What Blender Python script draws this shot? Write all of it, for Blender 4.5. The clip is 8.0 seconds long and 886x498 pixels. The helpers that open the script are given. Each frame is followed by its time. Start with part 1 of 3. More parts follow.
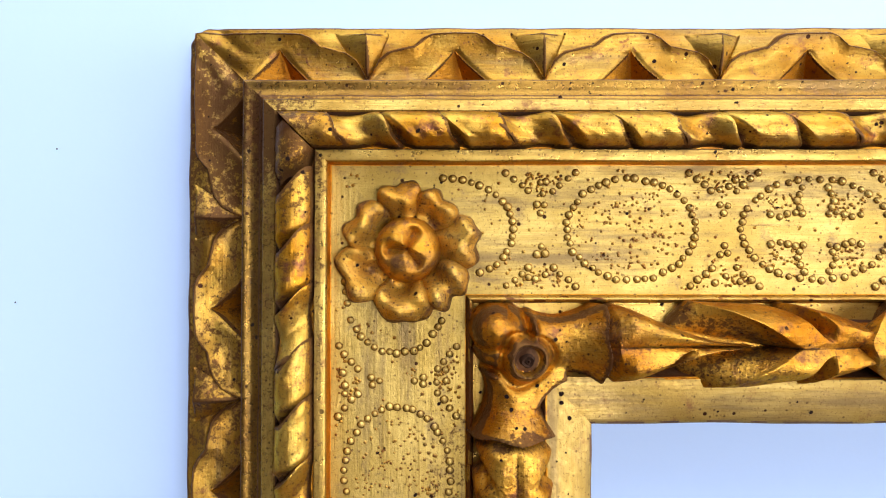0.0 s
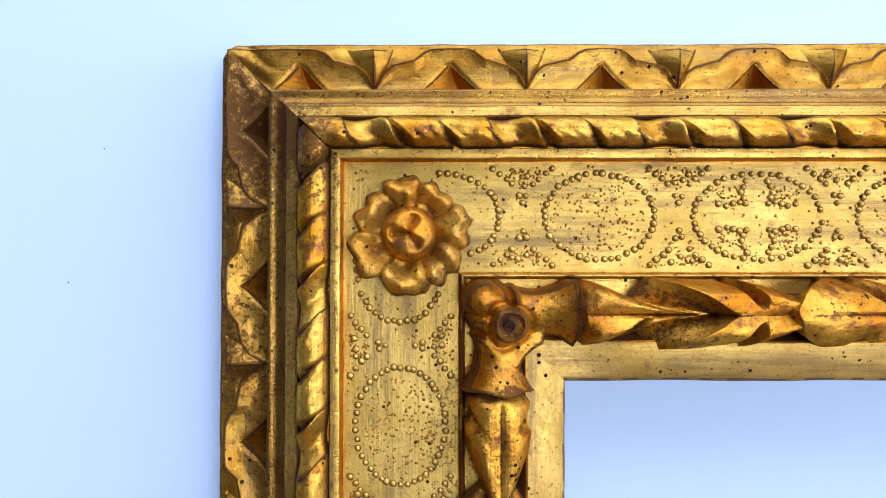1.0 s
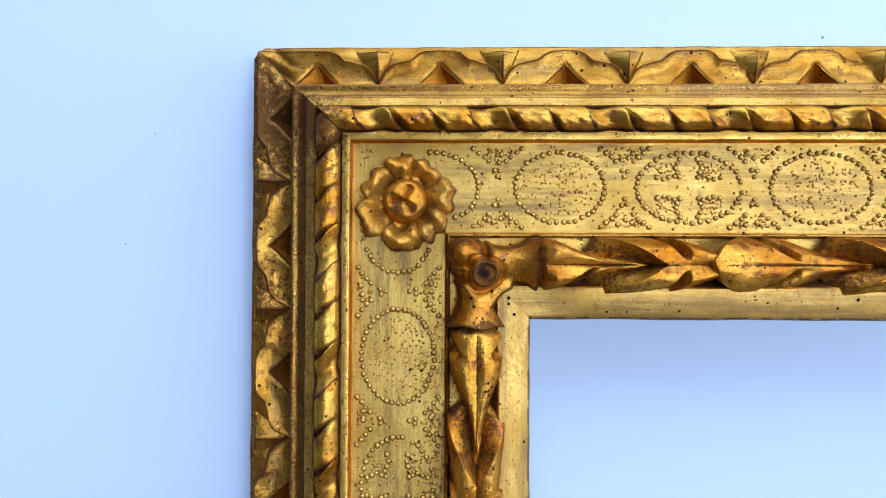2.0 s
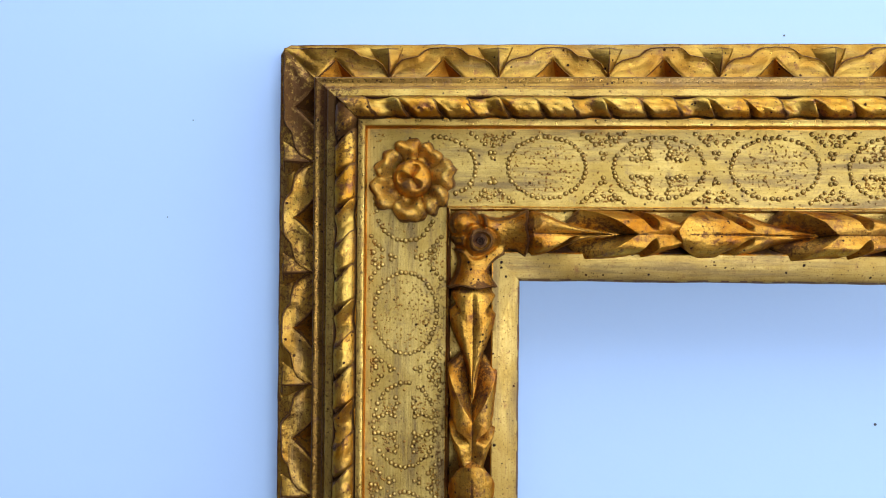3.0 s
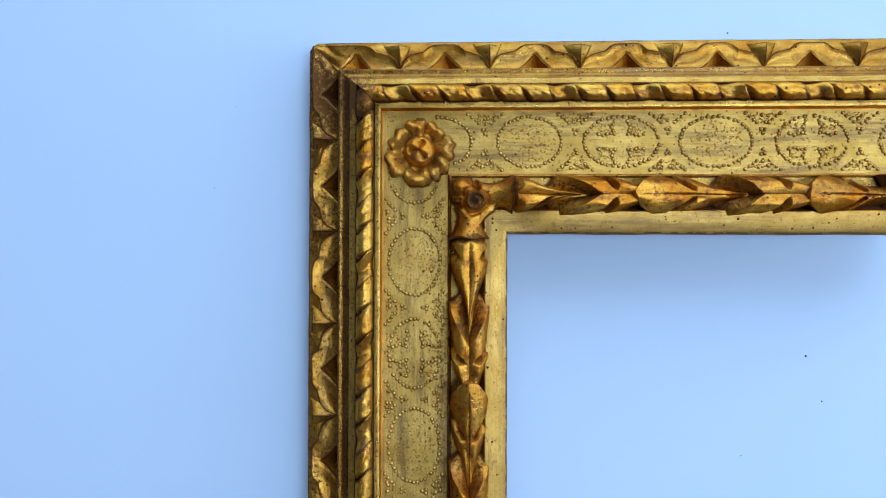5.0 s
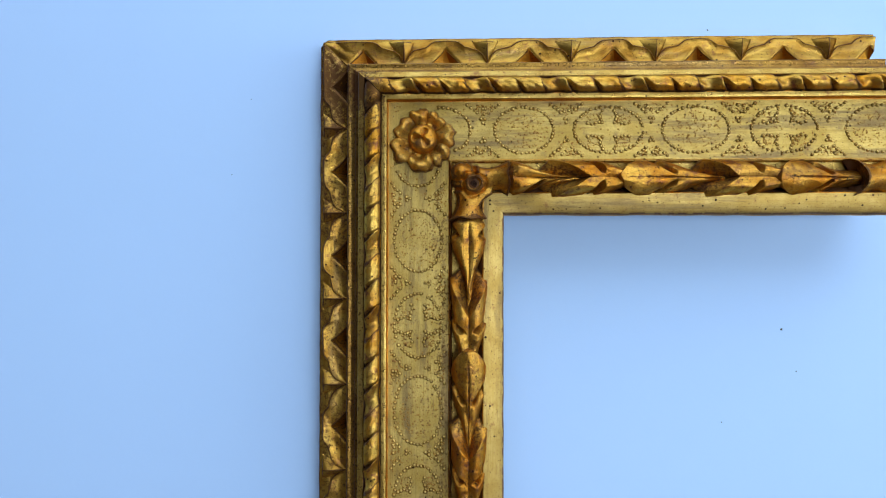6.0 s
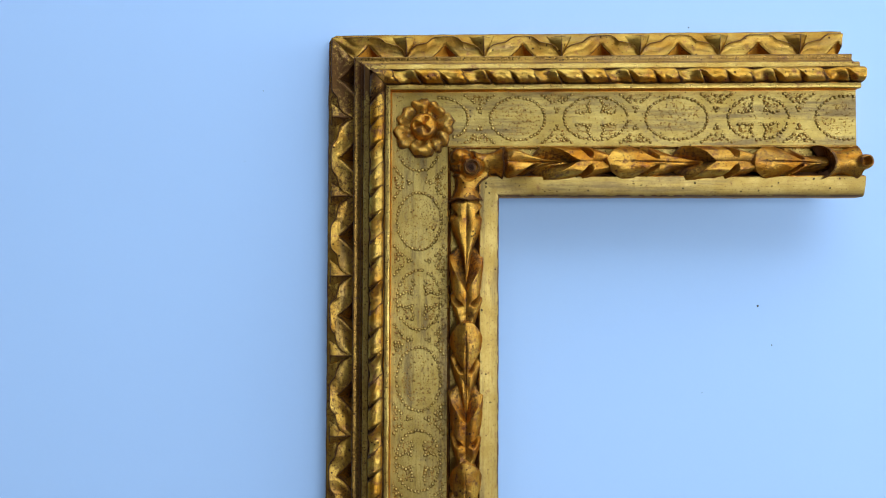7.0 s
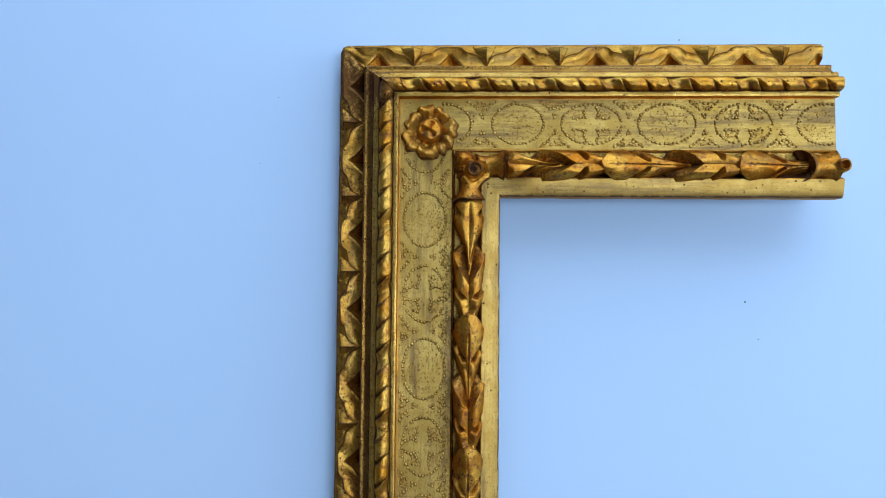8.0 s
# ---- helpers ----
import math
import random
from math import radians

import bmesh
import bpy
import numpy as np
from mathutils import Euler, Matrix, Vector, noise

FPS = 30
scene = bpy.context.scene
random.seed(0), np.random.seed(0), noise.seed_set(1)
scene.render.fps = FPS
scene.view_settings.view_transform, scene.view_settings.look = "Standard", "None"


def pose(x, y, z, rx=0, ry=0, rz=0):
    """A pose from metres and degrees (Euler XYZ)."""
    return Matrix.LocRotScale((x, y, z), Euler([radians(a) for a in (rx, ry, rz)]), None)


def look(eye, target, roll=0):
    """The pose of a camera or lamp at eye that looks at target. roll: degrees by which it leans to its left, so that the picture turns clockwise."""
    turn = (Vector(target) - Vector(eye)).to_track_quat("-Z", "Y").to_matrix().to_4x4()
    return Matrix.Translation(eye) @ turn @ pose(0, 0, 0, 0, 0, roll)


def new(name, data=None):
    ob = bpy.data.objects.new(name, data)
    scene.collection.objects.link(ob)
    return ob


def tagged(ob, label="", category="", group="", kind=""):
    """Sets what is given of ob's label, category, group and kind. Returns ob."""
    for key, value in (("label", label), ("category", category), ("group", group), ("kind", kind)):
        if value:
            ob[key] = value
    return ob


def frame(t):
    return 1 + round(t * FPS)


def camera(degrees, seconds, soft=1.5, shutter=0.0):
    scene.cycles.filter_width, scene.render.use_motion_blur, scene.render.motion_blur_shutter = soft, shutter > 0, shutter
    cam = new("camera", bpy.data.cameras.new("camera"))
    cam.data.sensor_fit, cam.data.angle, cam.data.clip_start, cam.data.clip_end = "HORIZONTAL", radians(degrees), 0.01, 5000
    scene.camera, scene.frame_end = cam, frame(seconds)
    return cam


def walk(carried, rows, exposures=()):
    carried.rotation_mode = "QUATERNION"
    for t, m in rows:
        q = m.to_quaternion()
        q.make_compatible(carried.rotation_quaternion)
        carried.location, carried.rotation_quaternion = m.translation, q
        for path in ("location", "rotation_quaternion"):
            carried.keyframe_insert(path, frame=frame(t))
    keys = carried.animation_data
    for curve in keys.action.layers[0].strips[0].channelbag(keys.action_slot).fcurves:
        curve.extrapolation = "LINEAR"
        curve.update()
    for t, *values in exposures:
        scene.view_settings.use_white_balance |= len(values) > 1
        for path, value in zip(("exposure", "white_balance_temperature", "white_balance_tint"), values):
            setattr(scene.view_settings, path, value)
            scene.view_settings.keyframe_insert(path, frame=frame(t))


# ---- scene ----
# lengths of the carving are in centimetres, turned into metres by CM
CM = 0.01
TOP = 1.60  # height of the outer top edge on the wall
cam = camera(69.0, 8.0, 1.1)
PATH = [
    (0, (7.258, -20.317, -6.715), (7.254, -18.317, -6.671), -0.0),
    (0.5, (7.392, -21.773, -7.031), (7.389, -19.773, -6.984), -0.0),
    (1, (7.47, -23.302, -7.286), (7.457, -21.303, -7.24), -0.0),
    (1.5, (7.874, -25.64, -8.011), (7.848, -23.641, -7.965), 0.0),
    (3, (8.63, -31.767, -9.511), (8.562, -29.768, -9.506), 0.5),
    (3.5, (8.725, -33.311, -10.087), (8.652, -31.312, -10.083), 0.3),
    (4, (8.911, -34.947, -10.76), (8.839, -32.948, -10.747), 0.2),
    (4.5, (8.809, -36.591, -11.315), (8.738, -34.592, -11.3), 0.2),
    (6, (8.885, -40.951, -13.298), (8.811, -38.953, -13.27), 0.1),
    (6.5, (8.926, -42.573, -14.181), (8.858, -40.575, -14.141), 0.1),
    (7, (8.849, -43.767, -15.012), (8.784, -41.768, -14.964), 0.2),
    (7.5, (8.731, -44.786, -15.851), (8.668, -42.788, -15.79), 0.3),
    (8, (8.693, -46.215, -16.123), (8.626, -44.218, -16.036), 0.5),
]


def room_cm(p):
    return Vector((p[0] * CM, p[1] * CM, p[2] * CM + TOP))


walk(cam, [(t, look(room_cm(e), room_cm(g), r)) for t, e, g, r in PATH],
     exposures=[(0.0, 0.23, 7200, 21), (0.8, 0.17, 6950, 20), (1.7, 0.03, 6650, 19), (3.0, -0.18, 6480, 15), (4.5, -0.35, 6320, 10), (8.0, -0.50, 6200, 8)])

# ---- world and light: daylight from above, right and behind; its openings are unseen, assumed ----
world = bpy.data.worlds.new("world")
scene.world = world
world.use_nodes = True
wn = world.node_tree
sky = wn.nodes.new("ShaderNodeTexSky")
sky.sky_type, sky.sun_disc = "NISHITA", False
sky.sun_elevation, sky.sun_rotation = radians(48), radians(120)
wn.links.new(sky.outputs[0], wn.nodes["Background"].inputs["Color"])
wn.nodes["Background"].inputs["Strength"].default_value = 0.12


def area_lamp(name, where, target, sx, sy, watts, colour):
    data = bpy.data.lights.new(name, "AREA")
    data.shape, data.size, data.size_y = "RECTANGLE", sx, sy
    data.energy, data.color = watts, colour
    ob = new(name, data)
    ob.matrix_world = look(Vector(where), Vector(target))
    return ob


TOP_OPENING = (0.52, -1.12)
DAY = (0.88, 0.95, 1.0)
area_lamp("assumed_top_daylight", (TOP_OPENING[0], TOP_OPENING[1], 2.86), (TOP_OPENING[0], TOP_OPENING[1] + 0.0001, 0.0), 2.2, 1.8, 47.0, DAY)
area_lamp("assumed_east_daylight", (2.44, -0.95, 1.55), (0.0, -0.95, 1.55), 1.5, 1.3, 36.0, DAY)
# added behind the camera, sized and placed for how bright the gold looks
area_lamp("assumed_south_daylight", (1.36, -3.22, 1.15), (1.36, 0.0, 1.15), 1.55, 0.95, 80.0, DAY)


# ---- materials ----
def nodes_of(name):
    m = bpy.data.materials.new(name)
    m.use_nodes = True
    t = m.node_tree
    return m, t, t.nodes["Principled BSDF"]


def node(t, kind, **values):
    n = t.nodes.new(kind)
    for k, v in values.items():
        n.inputs[k].default_value = v
    return n


def mix(t, fac, a, b, blend="MIX"):
    n = t.nodes.new("ShaderNodeMix")
    n.data_type, n.blend_type = "RGBA", blend
    for sock, val in ((n.inputs[0], fac), (n.inputs[6], a), (n.inputs[7], b)):
        if isinstance(val, (tuple, float, int)):
            sock.default_value = val
        else:
            t.links.new(val, sock)
    return n.outputs[2]


def ramp(t, src, lo, hi, a=0.0, b=1.0):
    n = t.nodes.new("ShaderNodeMapRange")
    n.interpolation_type = "SMOOTHSTEP"
    t.links.new(src, n.inputs[0])
    for i, v in enumerate((lo, hi, a, b)):
        n.inputs[i + 1].default_value = v
    return n.outputs[0]


def noise_tex(t, vec, scale, detail=4.0, rough=0.55):
    n = node(t, "ShaderNodeTexNoise", Scale=scale, Detail=detail, Roughness=rough)
    t.links.new(vec, n.inputs["Vector"])
    return n.outputs["Fac"]


def gilding(name, pale, deep, bole, bole_amount=0.5, rough=0.34, grain=0.5, relief=0.25, specks=0.5, wear_dark=0.8, stain=0.3, shine=0.84, cover=0.0, lumpy=0.0):
    """Worn leaf gilding over red-brown bole, coordinates in centimetres along and across the moulding."""
    m, t, b = nodes_of(name)
    uv = t.nodes.new("ShaderNodeUVMap")
    uv.uv_map = "run"
    geo = t.nodes.new("ShaderNodeNewGeometry")
    pos = t.nodes.new("ShaderNodeVectorMath")
    pos.operation = "SCALE"
    pos.inputs[3].default_value = 100.0
    t.links.new(geo.outputs["Position"], pos.inputs[0])
    streak = t.nodes.new("ShaderNodeMapping")
    streak.inputs["Scale"].default_value = (0.35, 9.0, 1.0)
    t.links.new(uv.outputs[0], streak.inputs["Vector"])
    broad = noise_tex(t, pos.outputs[0], 0.55, 5.0, 0.6)
    fine = noise_tex(t, pos.outputs[0], 7.0, 5.0, 0.65)
    lines = noise_tex(t, streak.outputs[0], 1.0, 6.0, 0.7)
    c = mix(t, ramp(t, broad, 0.32, 0.68), pale, deep)
    c = mix(t, ramp(t, lines, 0.42, 0.75, 0.0, grain), c, deep)
    rub = noise_tex(t, pos.outputs[0], 1.7, 7.0, 0.72)
    c = mix(t, ramp(t, rub, 0.54 - cover, 0.72 - cover, 0.0, bole_amount), c, bole)
    drawn = t.nodes.new("ShaderNodeMapping")
    drawn.inputs["Scale"].default_value = (0.10, 0.85, 1.0)
    t.links.new(uv.outputs[0], drawn.inputs["Vector"])
    glaze = ramp(t, noise_tex(t, drawn.outputs[0], 1.0, 6.0, 0.7), 0.47, 0.64, 0.0, stain)
    c = mix(t, glaze, c, (0.18, 0.125, 0.058, 1))
    # fine dark scratches along the moulding
    scratch = t.nodes.new("ShaderNodeMapping")
    scratch.inputs["Scale"].default_value = (0.55, 15.0, 1.0)
    t.links.new(uv.outputs[0], scratch.inputs["Vector"])
    c = mix(t, ramp(t, noise_tex(t, scratch.outputs[0], 1.0, 5.0, 0.65), 0.58, 0.70, 0.0, 0.62 * grain), c, (0.15, 0.085, 0.04, 1))
    worn = ramp(t, geo.outputs["Pointiness"], 0.53, 0.60, 0.0, 1.0)
    patchy = ramp(t, fine, 0.38, 0.62, 0.0, wear_dark)
    rubbed = t.nodes.new("ShaderNodeMath")
    rubbed.operation = "MULTIPLY"
    t.links.new(worn, rubbed.inputs[0])
    t.links.new(patchy, rubbed.inputs[1])
    c = mix(t, rubbed.outputs[0], c, bole)
    # dark dots coloured in for the shade of small worm holes
    vor = node(t, "ShaderNodeTexVoronoi", Scale=2.6, Randomness=1.0)
    t.links.new(pos.outputs[0], vor.inputs["Vector"])
    pick = t.nodes.new("ShaderNodeSeparateColor")
    t.links.new(vor.outputs["Color"], pick.inputs[0])
    size = t.nodes.new("ShaderNodeMath")
    size.operation = "MULTIPLY_ADD"
    t.links.new(pick.outputs[1], size.inputs[0])
    size.inputs[1].default_value, size.inputs[2].default_value = -0.12, 0.06
    away = t.nodes.new("ShaderNodeMath")
    t.links.new(vor.outputs["Distance"], away.inputs[0])
    t.links.new(size.outputs[0], away.inputs[1])
    dot = ramp(t, away.outputs[0], 0.10, 0.15, 1.0, 0.0)
    chosen = ramp(t, pick.outputs[0], 0.72, 0.74)
    mul = t.nodes.new("ShaderNodeMath")
    mul.operation = "MULTIPLY"
    t.links.new(dot, mul.inputs[0])
    t.links.new(chosen, mul.inputs[1])
    grit = ramp(t, noise_tex(t, pos.outputs[0], 16.0, 3.0, 0.6), 0.57, 0.68, 0.0, specks)
    c = mix(t, grit, c, (0.10, 0.045, 0.02, 1))
    pin = node(t, "ShaderNodeTexVoronoi", Scale=5.6, Randomness=1.0)
    t.links.new(pos.outputs[0], pin.inputs["Vector"])
    pin_pick = t.nodes.new("ShaderNodeSeparateColor")
    t.links.new(pin.outputs["Color"], pin_pick.inputs[0])
    pin_dot = t.nodes.new("ShaderNodeMath")
    pin_dot.operation = "MULTIPLY"
    t.links.new(ramp(t, pin.outputs["Distance"], 0.12, 0.23, 1.0, 0.0), pin_dot.inputs[0])
    t.links.new(ramp(t, pin_pick.outputs[2], 0.50, 0.70, 0.0, 0.8 * specks + 0.3), pin_dot.inputs[1])
    c = mix(t, pin_dot.outputs[0], c, (0.06, 0.028, 0.018, 1))
    c = mix(t, mul.outputs[0], c, (0.03, 0.012, 0.008, 1))
    # ragged dark brown where marked: rubbed edges, soiling, and creases darkened for shade
    mark = t.nodes.new("ShaderNodeAttribute")
    mark.attribute_name = "wear_dark"
    torn = t.nodes.new("ShaderNodeMath")
    torn.operation = "MULTIPLY_ADD"
    torn.inputs[1].default_value = 2.8
    t.links.new(noise_tex(t, pos.outputs[0], 4.6, 6.0, 0.8), torn.inputs[0])
    t.links.new(mark.outputs["Fac"], torn.inputs[2])
    bare = ramp(t, torn.outputs[0], 1.86, 2.16, 0.0, 0.92)
    c = mix(t, bare, c, (0.055, 0.022, 0.011, 1))
    t.links.new(c, b.inputs["Base Color"])
    b.inputs["Metallic"].default_value = 1.0
    b.inputs["Specular Tint"].default_value = (0.75, 0.42, 0.12, 1)
    metal = t.nodes.new("ShaderNodeMath")
    metal.operation = "SUBTRACT"
    metal.inputs[0].default_value = shine
    t.links.new(ramp(t, rub, 0.60, 0.80, 0.0, bole_amount * shine * 0.9), metal.inputs[1])
    dull = t.nodes.new("ShaderNodeMath")
    dull.operation = "MULTIPLY_ADD"
    dull.inputs[1].default_value = -0.7 * shine
    t.links.new(bare, dull.inputs[0])
    t.links.new(metal.outputs[0], dull.inputs[2])
    dull.use_clamp = True
    t.links.new(dull.outputs[0], b.inputs["Metallic"])
    t.links.new(ramp(t, fine, 0.25, 0.75, rough - 0.08, rough + 0.14), b.inputs["Roughness"])
    bump = t.nodes.new("ShaderNodeBump")
    bump.inputs["Strength"].default_value = relief
    bump.inputs["Distance"].default_value = 0.0006
    hsum = t.nodes.new("ShaderNodeMath")
    hsum.operation = "ADD"
    t.links.new(fine, hsum.inputs[0])
    t.links.new(lines, hsum.inputs[1])
    hs2 = t.nodes.new("ShaderNodeMath")
    hs2.operation = "SUBTRACT"
    t.links.new(hsum.outputs[0], hs2.inputs[0])
    t.links.new(mul.outputs[0], hs2.inputs[1])
    gesso = t.nodes.new("ShaderNodeMath")
    gesso.operation = "MULTIPLY_ADD"
    gesso.inputs[1].default_value = lumpy
    t.links.new(noise_tex(t, pos.outputs[0], 3.2, 4.0, 0.6), gesso.inputs[0])
    t.links.new(hs2.outputs[0], gesso.inputs[2])
    t.links.new(gesso.outputs[0], bump.inputs["Height"])
    t.links.new(bump.outputs[0], b.inputs["Normal"])
    return m


def plaster(name, colour, var=0.03, rough=0.6):
    m, t, b = nodes_of(name)
    geo = t.nodes.new("ShaderNodeNewGeometry")
    broad = noise_tex(t, geo.outputs["Position"], 3.0, 3.0)
    fine = noise_tex(t, geo.outputs["Position"], 420.0, 4.0)
    dark = tuple(c * (1 - var) for c in colour[:3]) + (1,)
    t.links.new(mix(t, ramp(t, broad, 0.3, 0.7), colour, dark), b.inputs["Base Color"])
    b.inputs["Roughness"].default_value = rough
    b.inputs["Specular IOR Level"].default_value = 0.1 if rough > 0.8 else 0.3
    bump = t.nodes.new("ShaderNodeBump")
    bump.inputs["Strength"].default_value = 0.08
    bump.inputs["Distance"].default_value = 0.0004
    t.links.new(fine, bump.inputs["Height"])
    t.links.new(bump.outputs[0], b.inputs["Normal"])
    return m


BOLE = (0.17, 0.06, 0.035, 1)
GOLD_PALE = gilding("gold_pale", (0.54, 0.38, 0.105, 1), (0.36, 0.22, 0.046, 1), BOLE, 0.8, 0.31, relief=0.3)
GOLD_SIGHT = gilding("gold_sight", (0.47, 0.34, 0.108, 1), (0.32, 0.21, 0.052, 1), BOLE, 0.75, 0.42, 0.95, relief=0.14, stain=0.8, shine=0.66)
GOLD_PANEL = gilding("gold_panel", (0.56, 0.415, 0.128, 1), (0.38, 0.26, 0.062, 1), (0.16, 0.11, 0.07, 1), 0.7, 0.37, 1.0, 0.32, specks=0.52, stain=0.9, shine=0.66)
# carved parts: deeper orange gold, standing in partly for their recess shade
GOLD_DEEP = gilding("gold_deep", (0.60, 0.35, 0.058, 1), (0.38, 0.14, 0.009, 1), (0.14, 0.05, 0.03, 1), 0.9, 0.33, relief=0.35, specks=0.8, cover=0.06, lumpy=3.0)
GOLD_OUTER = gilding("gold_outer", (0.46, 0.295, 0.058, 1), (0.29, 0.138, 0.017, 1), BOLE, 0.9, 0.33, relief=0.3, stain=0.6)
# brown glaze, darkened beyond the other gold to hold the hollow's shade
GOLD_HOLLOW = gilding("gold_glaze_shade", (0.29, 0.172, 0.036, 1), (0.16, 0.082, 0.019, 1), (0.10, 0.05, 0.04, 1), 0.9, 0.29, relief=0.3, stain=0.5)
GOLD_ROPE = gilding("gold_rope", (0.56, 0.375, 0.078, 1), (0.43, 0.19, 0.013, 1), BOLE, 0.95, 0.33, relief=0.3, shine=0.85, cover=0.05, lumpy=1.2)
GOLD_BEAD = gilding("gold_bead", (0.72, 0.56, 0.19, 1), (0.58, 0.42, 0.11, 1), BOLE, 0.35, 0.36, relief=0.1, specks=0.2, shine=0.72)
# dark brown for soiled joints and for the shade in creases and hollows
GRIME_SHADE = gilding("grime_shade", (0.13, 0.065, 0.035, 1), (0.07, 0.034, 0.022, 1), (0.05, 0.03, 0.03, 1), 0.9, 0.5, relief=0.4, shine=0.15)
# orange for pits, trough and risers: warm bounce in recesses put into colour
GOLD_PIT = gilding("gold_pit", (0.64, 0.31, 0.03, 1), (0.42, 0.165, 0.014, 1), BOLE, 0.9, 0.34, relief=0.4)
GOLD_BUTTON = gilding("gold_button", (0.56, 0.27, 0.028, 1), (0.38, 0.145, 0.010, 1), (0.14, 0.05, 0.03, 1), 0.9, 0.34, relief=0.35, specks=0.7, cover=0.05, lumpy=2.0, shine=0.72)
GOLD_PETAL = gilding("gold_petal", (0.62, 0.41, 0.085, 1), (0.48, 0.21, 0.018, 1), (0.15, 0.07, 0.05, 1), 0.9, 0.36, relief=0.4, specks=0.9, cover=0.06, lumpy=2.6, shine=0.62)
# bole brown for risers and the bead strip, darkened to hold their shade
BOLE_SHADE = gilding("bole_edge_shade", (0.23, 0.10, 0.024, 1), (0.13, 0.052, 0.017, 1), (0.06, 0.03, 0.03, 1), 0.8, 0.5)
HOLE_DARK = plaster("hole_shade", (0.045, 0.022, 0.013, 1), 0.3, 0.9)
# white wall; the blue cast of light and white balance is in its colour
WALL_PAINT = plaster("white_wall_cool_cast", (0.41, 0.61, 0.95, 1), 0.02)
WHITE_WALL = plaster("white_wall_paint", (0.82, 0.82, 0.82, 1))
# unseen room surfaces, added brown so that the gold reflects dark
DARK_WALL = plaster("brown_wall_paint", (0.07, 0.045, 0.03, 1), 0.1)
TAN_WALL = plaster("light_brown_wall_paint", (0.12, 0.09, 0.065, 1), 0.06)
CEILING_PAINT = plaster("ceiling_paint", (0.5, 0.48, 0.45, 1), 0.04)
FLOOR_MAT = plaster("brown_floor", (0.13, 0.07, 0.035, 1), 0.15)
WORM = plaster("worm_hole", (0.018, 0.010, 0.008, 1), 0.3, 0.9)
FLECK = plaster("fleck_dark", (0.06, 0.06, 0.08, 1), 0.2)

# ---- building helpers ----

def waves(seed, n=7, lo=0.2, hi=3.0):
    """A cheap smooth unevenness of two arguments, about -1 to 1."""
    r = random.Random(seed)
    terms = [(r.uniform(lo, hi) * r.choice((-1, 1)), r.uniform(lo, hi), r.uniform(0, 6.28)) for _ in range(n)]
    return lambda a, b: sum(np.sin(k * a + q * b + p) for k, q, p in terms) / n * 1.6


def smooth(x):
    x = np.clip(x, 0.0, 1.0)
    return x * x * (3 - 2 * x)


def blurred(h, k):
    """Mean of h over a square of 2k + 1 cells."""
    for axis in (0, 1):
        pad = [(0, 0), (0, 0)]
        pad[axis] = (k + 1, k)
        c = np.cumsum(np.pad(h, pad, mode="edge"), axis)
        n = h.shape[axis]
        h = (np.take(c, np.arange(2 * k + 1, 2 * k + 1 + n), axis) - np.take(c, np.arange(n), axis)) / (2 * k + 1)
    return h


def rubbed_edges(h, k, lo, hi):
    """Where a carved surface stands out as an edge and its gilding is rubbed away."""
    return smooth((h - blurred(h, k) - lo) / (hi - lo))


def mesh_object(name, verts, faces, mats, parent, label="", kinds=None, run=None, sharp=38, wear_dark=None):
    me = bpy.data.meshes.new(name)
    me.from_pydata([tuple(v) for v in verts], [], [tuple(f) for f in faces])
    for mt in mats:
        me.materials.append(mt)
    if kinds is not None:
        me.polygons.foreach_set("material_index", kinds)
    me.polygons.foreach_set("use_smooth", [True] * len(me.polygons))
    me.set_sharp_from_angle(angle=radians(sharp))
    if run is not None:
        lay = me.uv_layers.new(name="run")
        idx = np.empty(len(me.loops), dtype=np.int32)
        me.loops.foreach_get("vertex_index", idx)
        lay.data.foreach_set("uv", np.asarray(run, dtype=np.float32)[idx].ravel())
    if wear_dark is not None:
        me.attributes.new("wear_dark", "FLOAT", "POINT").data.foreach_set("value", np.asarray(wear_dark, dtype=np.float32).ravel())
    me.update()
    ob = new(name, me)
    if parent is not None:
        ob.parent = parent
    if label:
        tagged(ob, label)
    return ob


def upright(v):
    """The upright arm is a little wider than the top arm: its width for the same line of the moulding."""
    return np.interp(v, [-1.0, 0.0, 1.7, 2.42, 4.1, 7.56, 7.76, 10.8, 12.0], [-1.0, 0.0, 1.75, 2.52, 4.24, 7.83, 8.02, 11.0, 12.2])


def place(arm, u, v, h):
    """Along u, across v and up h (cm) on an arm, relative to the outer corner on the wall."""
    if arm == 0:
        return np.stack([u * CM, -h * CM, -v * CM], -1)
    return np.stack([upright(v) * CM, -h * CM, -u * CM], -1)


def grid_faces(nu, nv, flip):
    i, j = np.meshgrid(np.arange(nu - 1), np.arange(nv - 1), indexing="ij")
    a = (i * nv + j).ravel()
    q = np.stack([a, a + nv, a + nv + 1, a + 1], -1)
    return q[:, ::-1] if flip else q


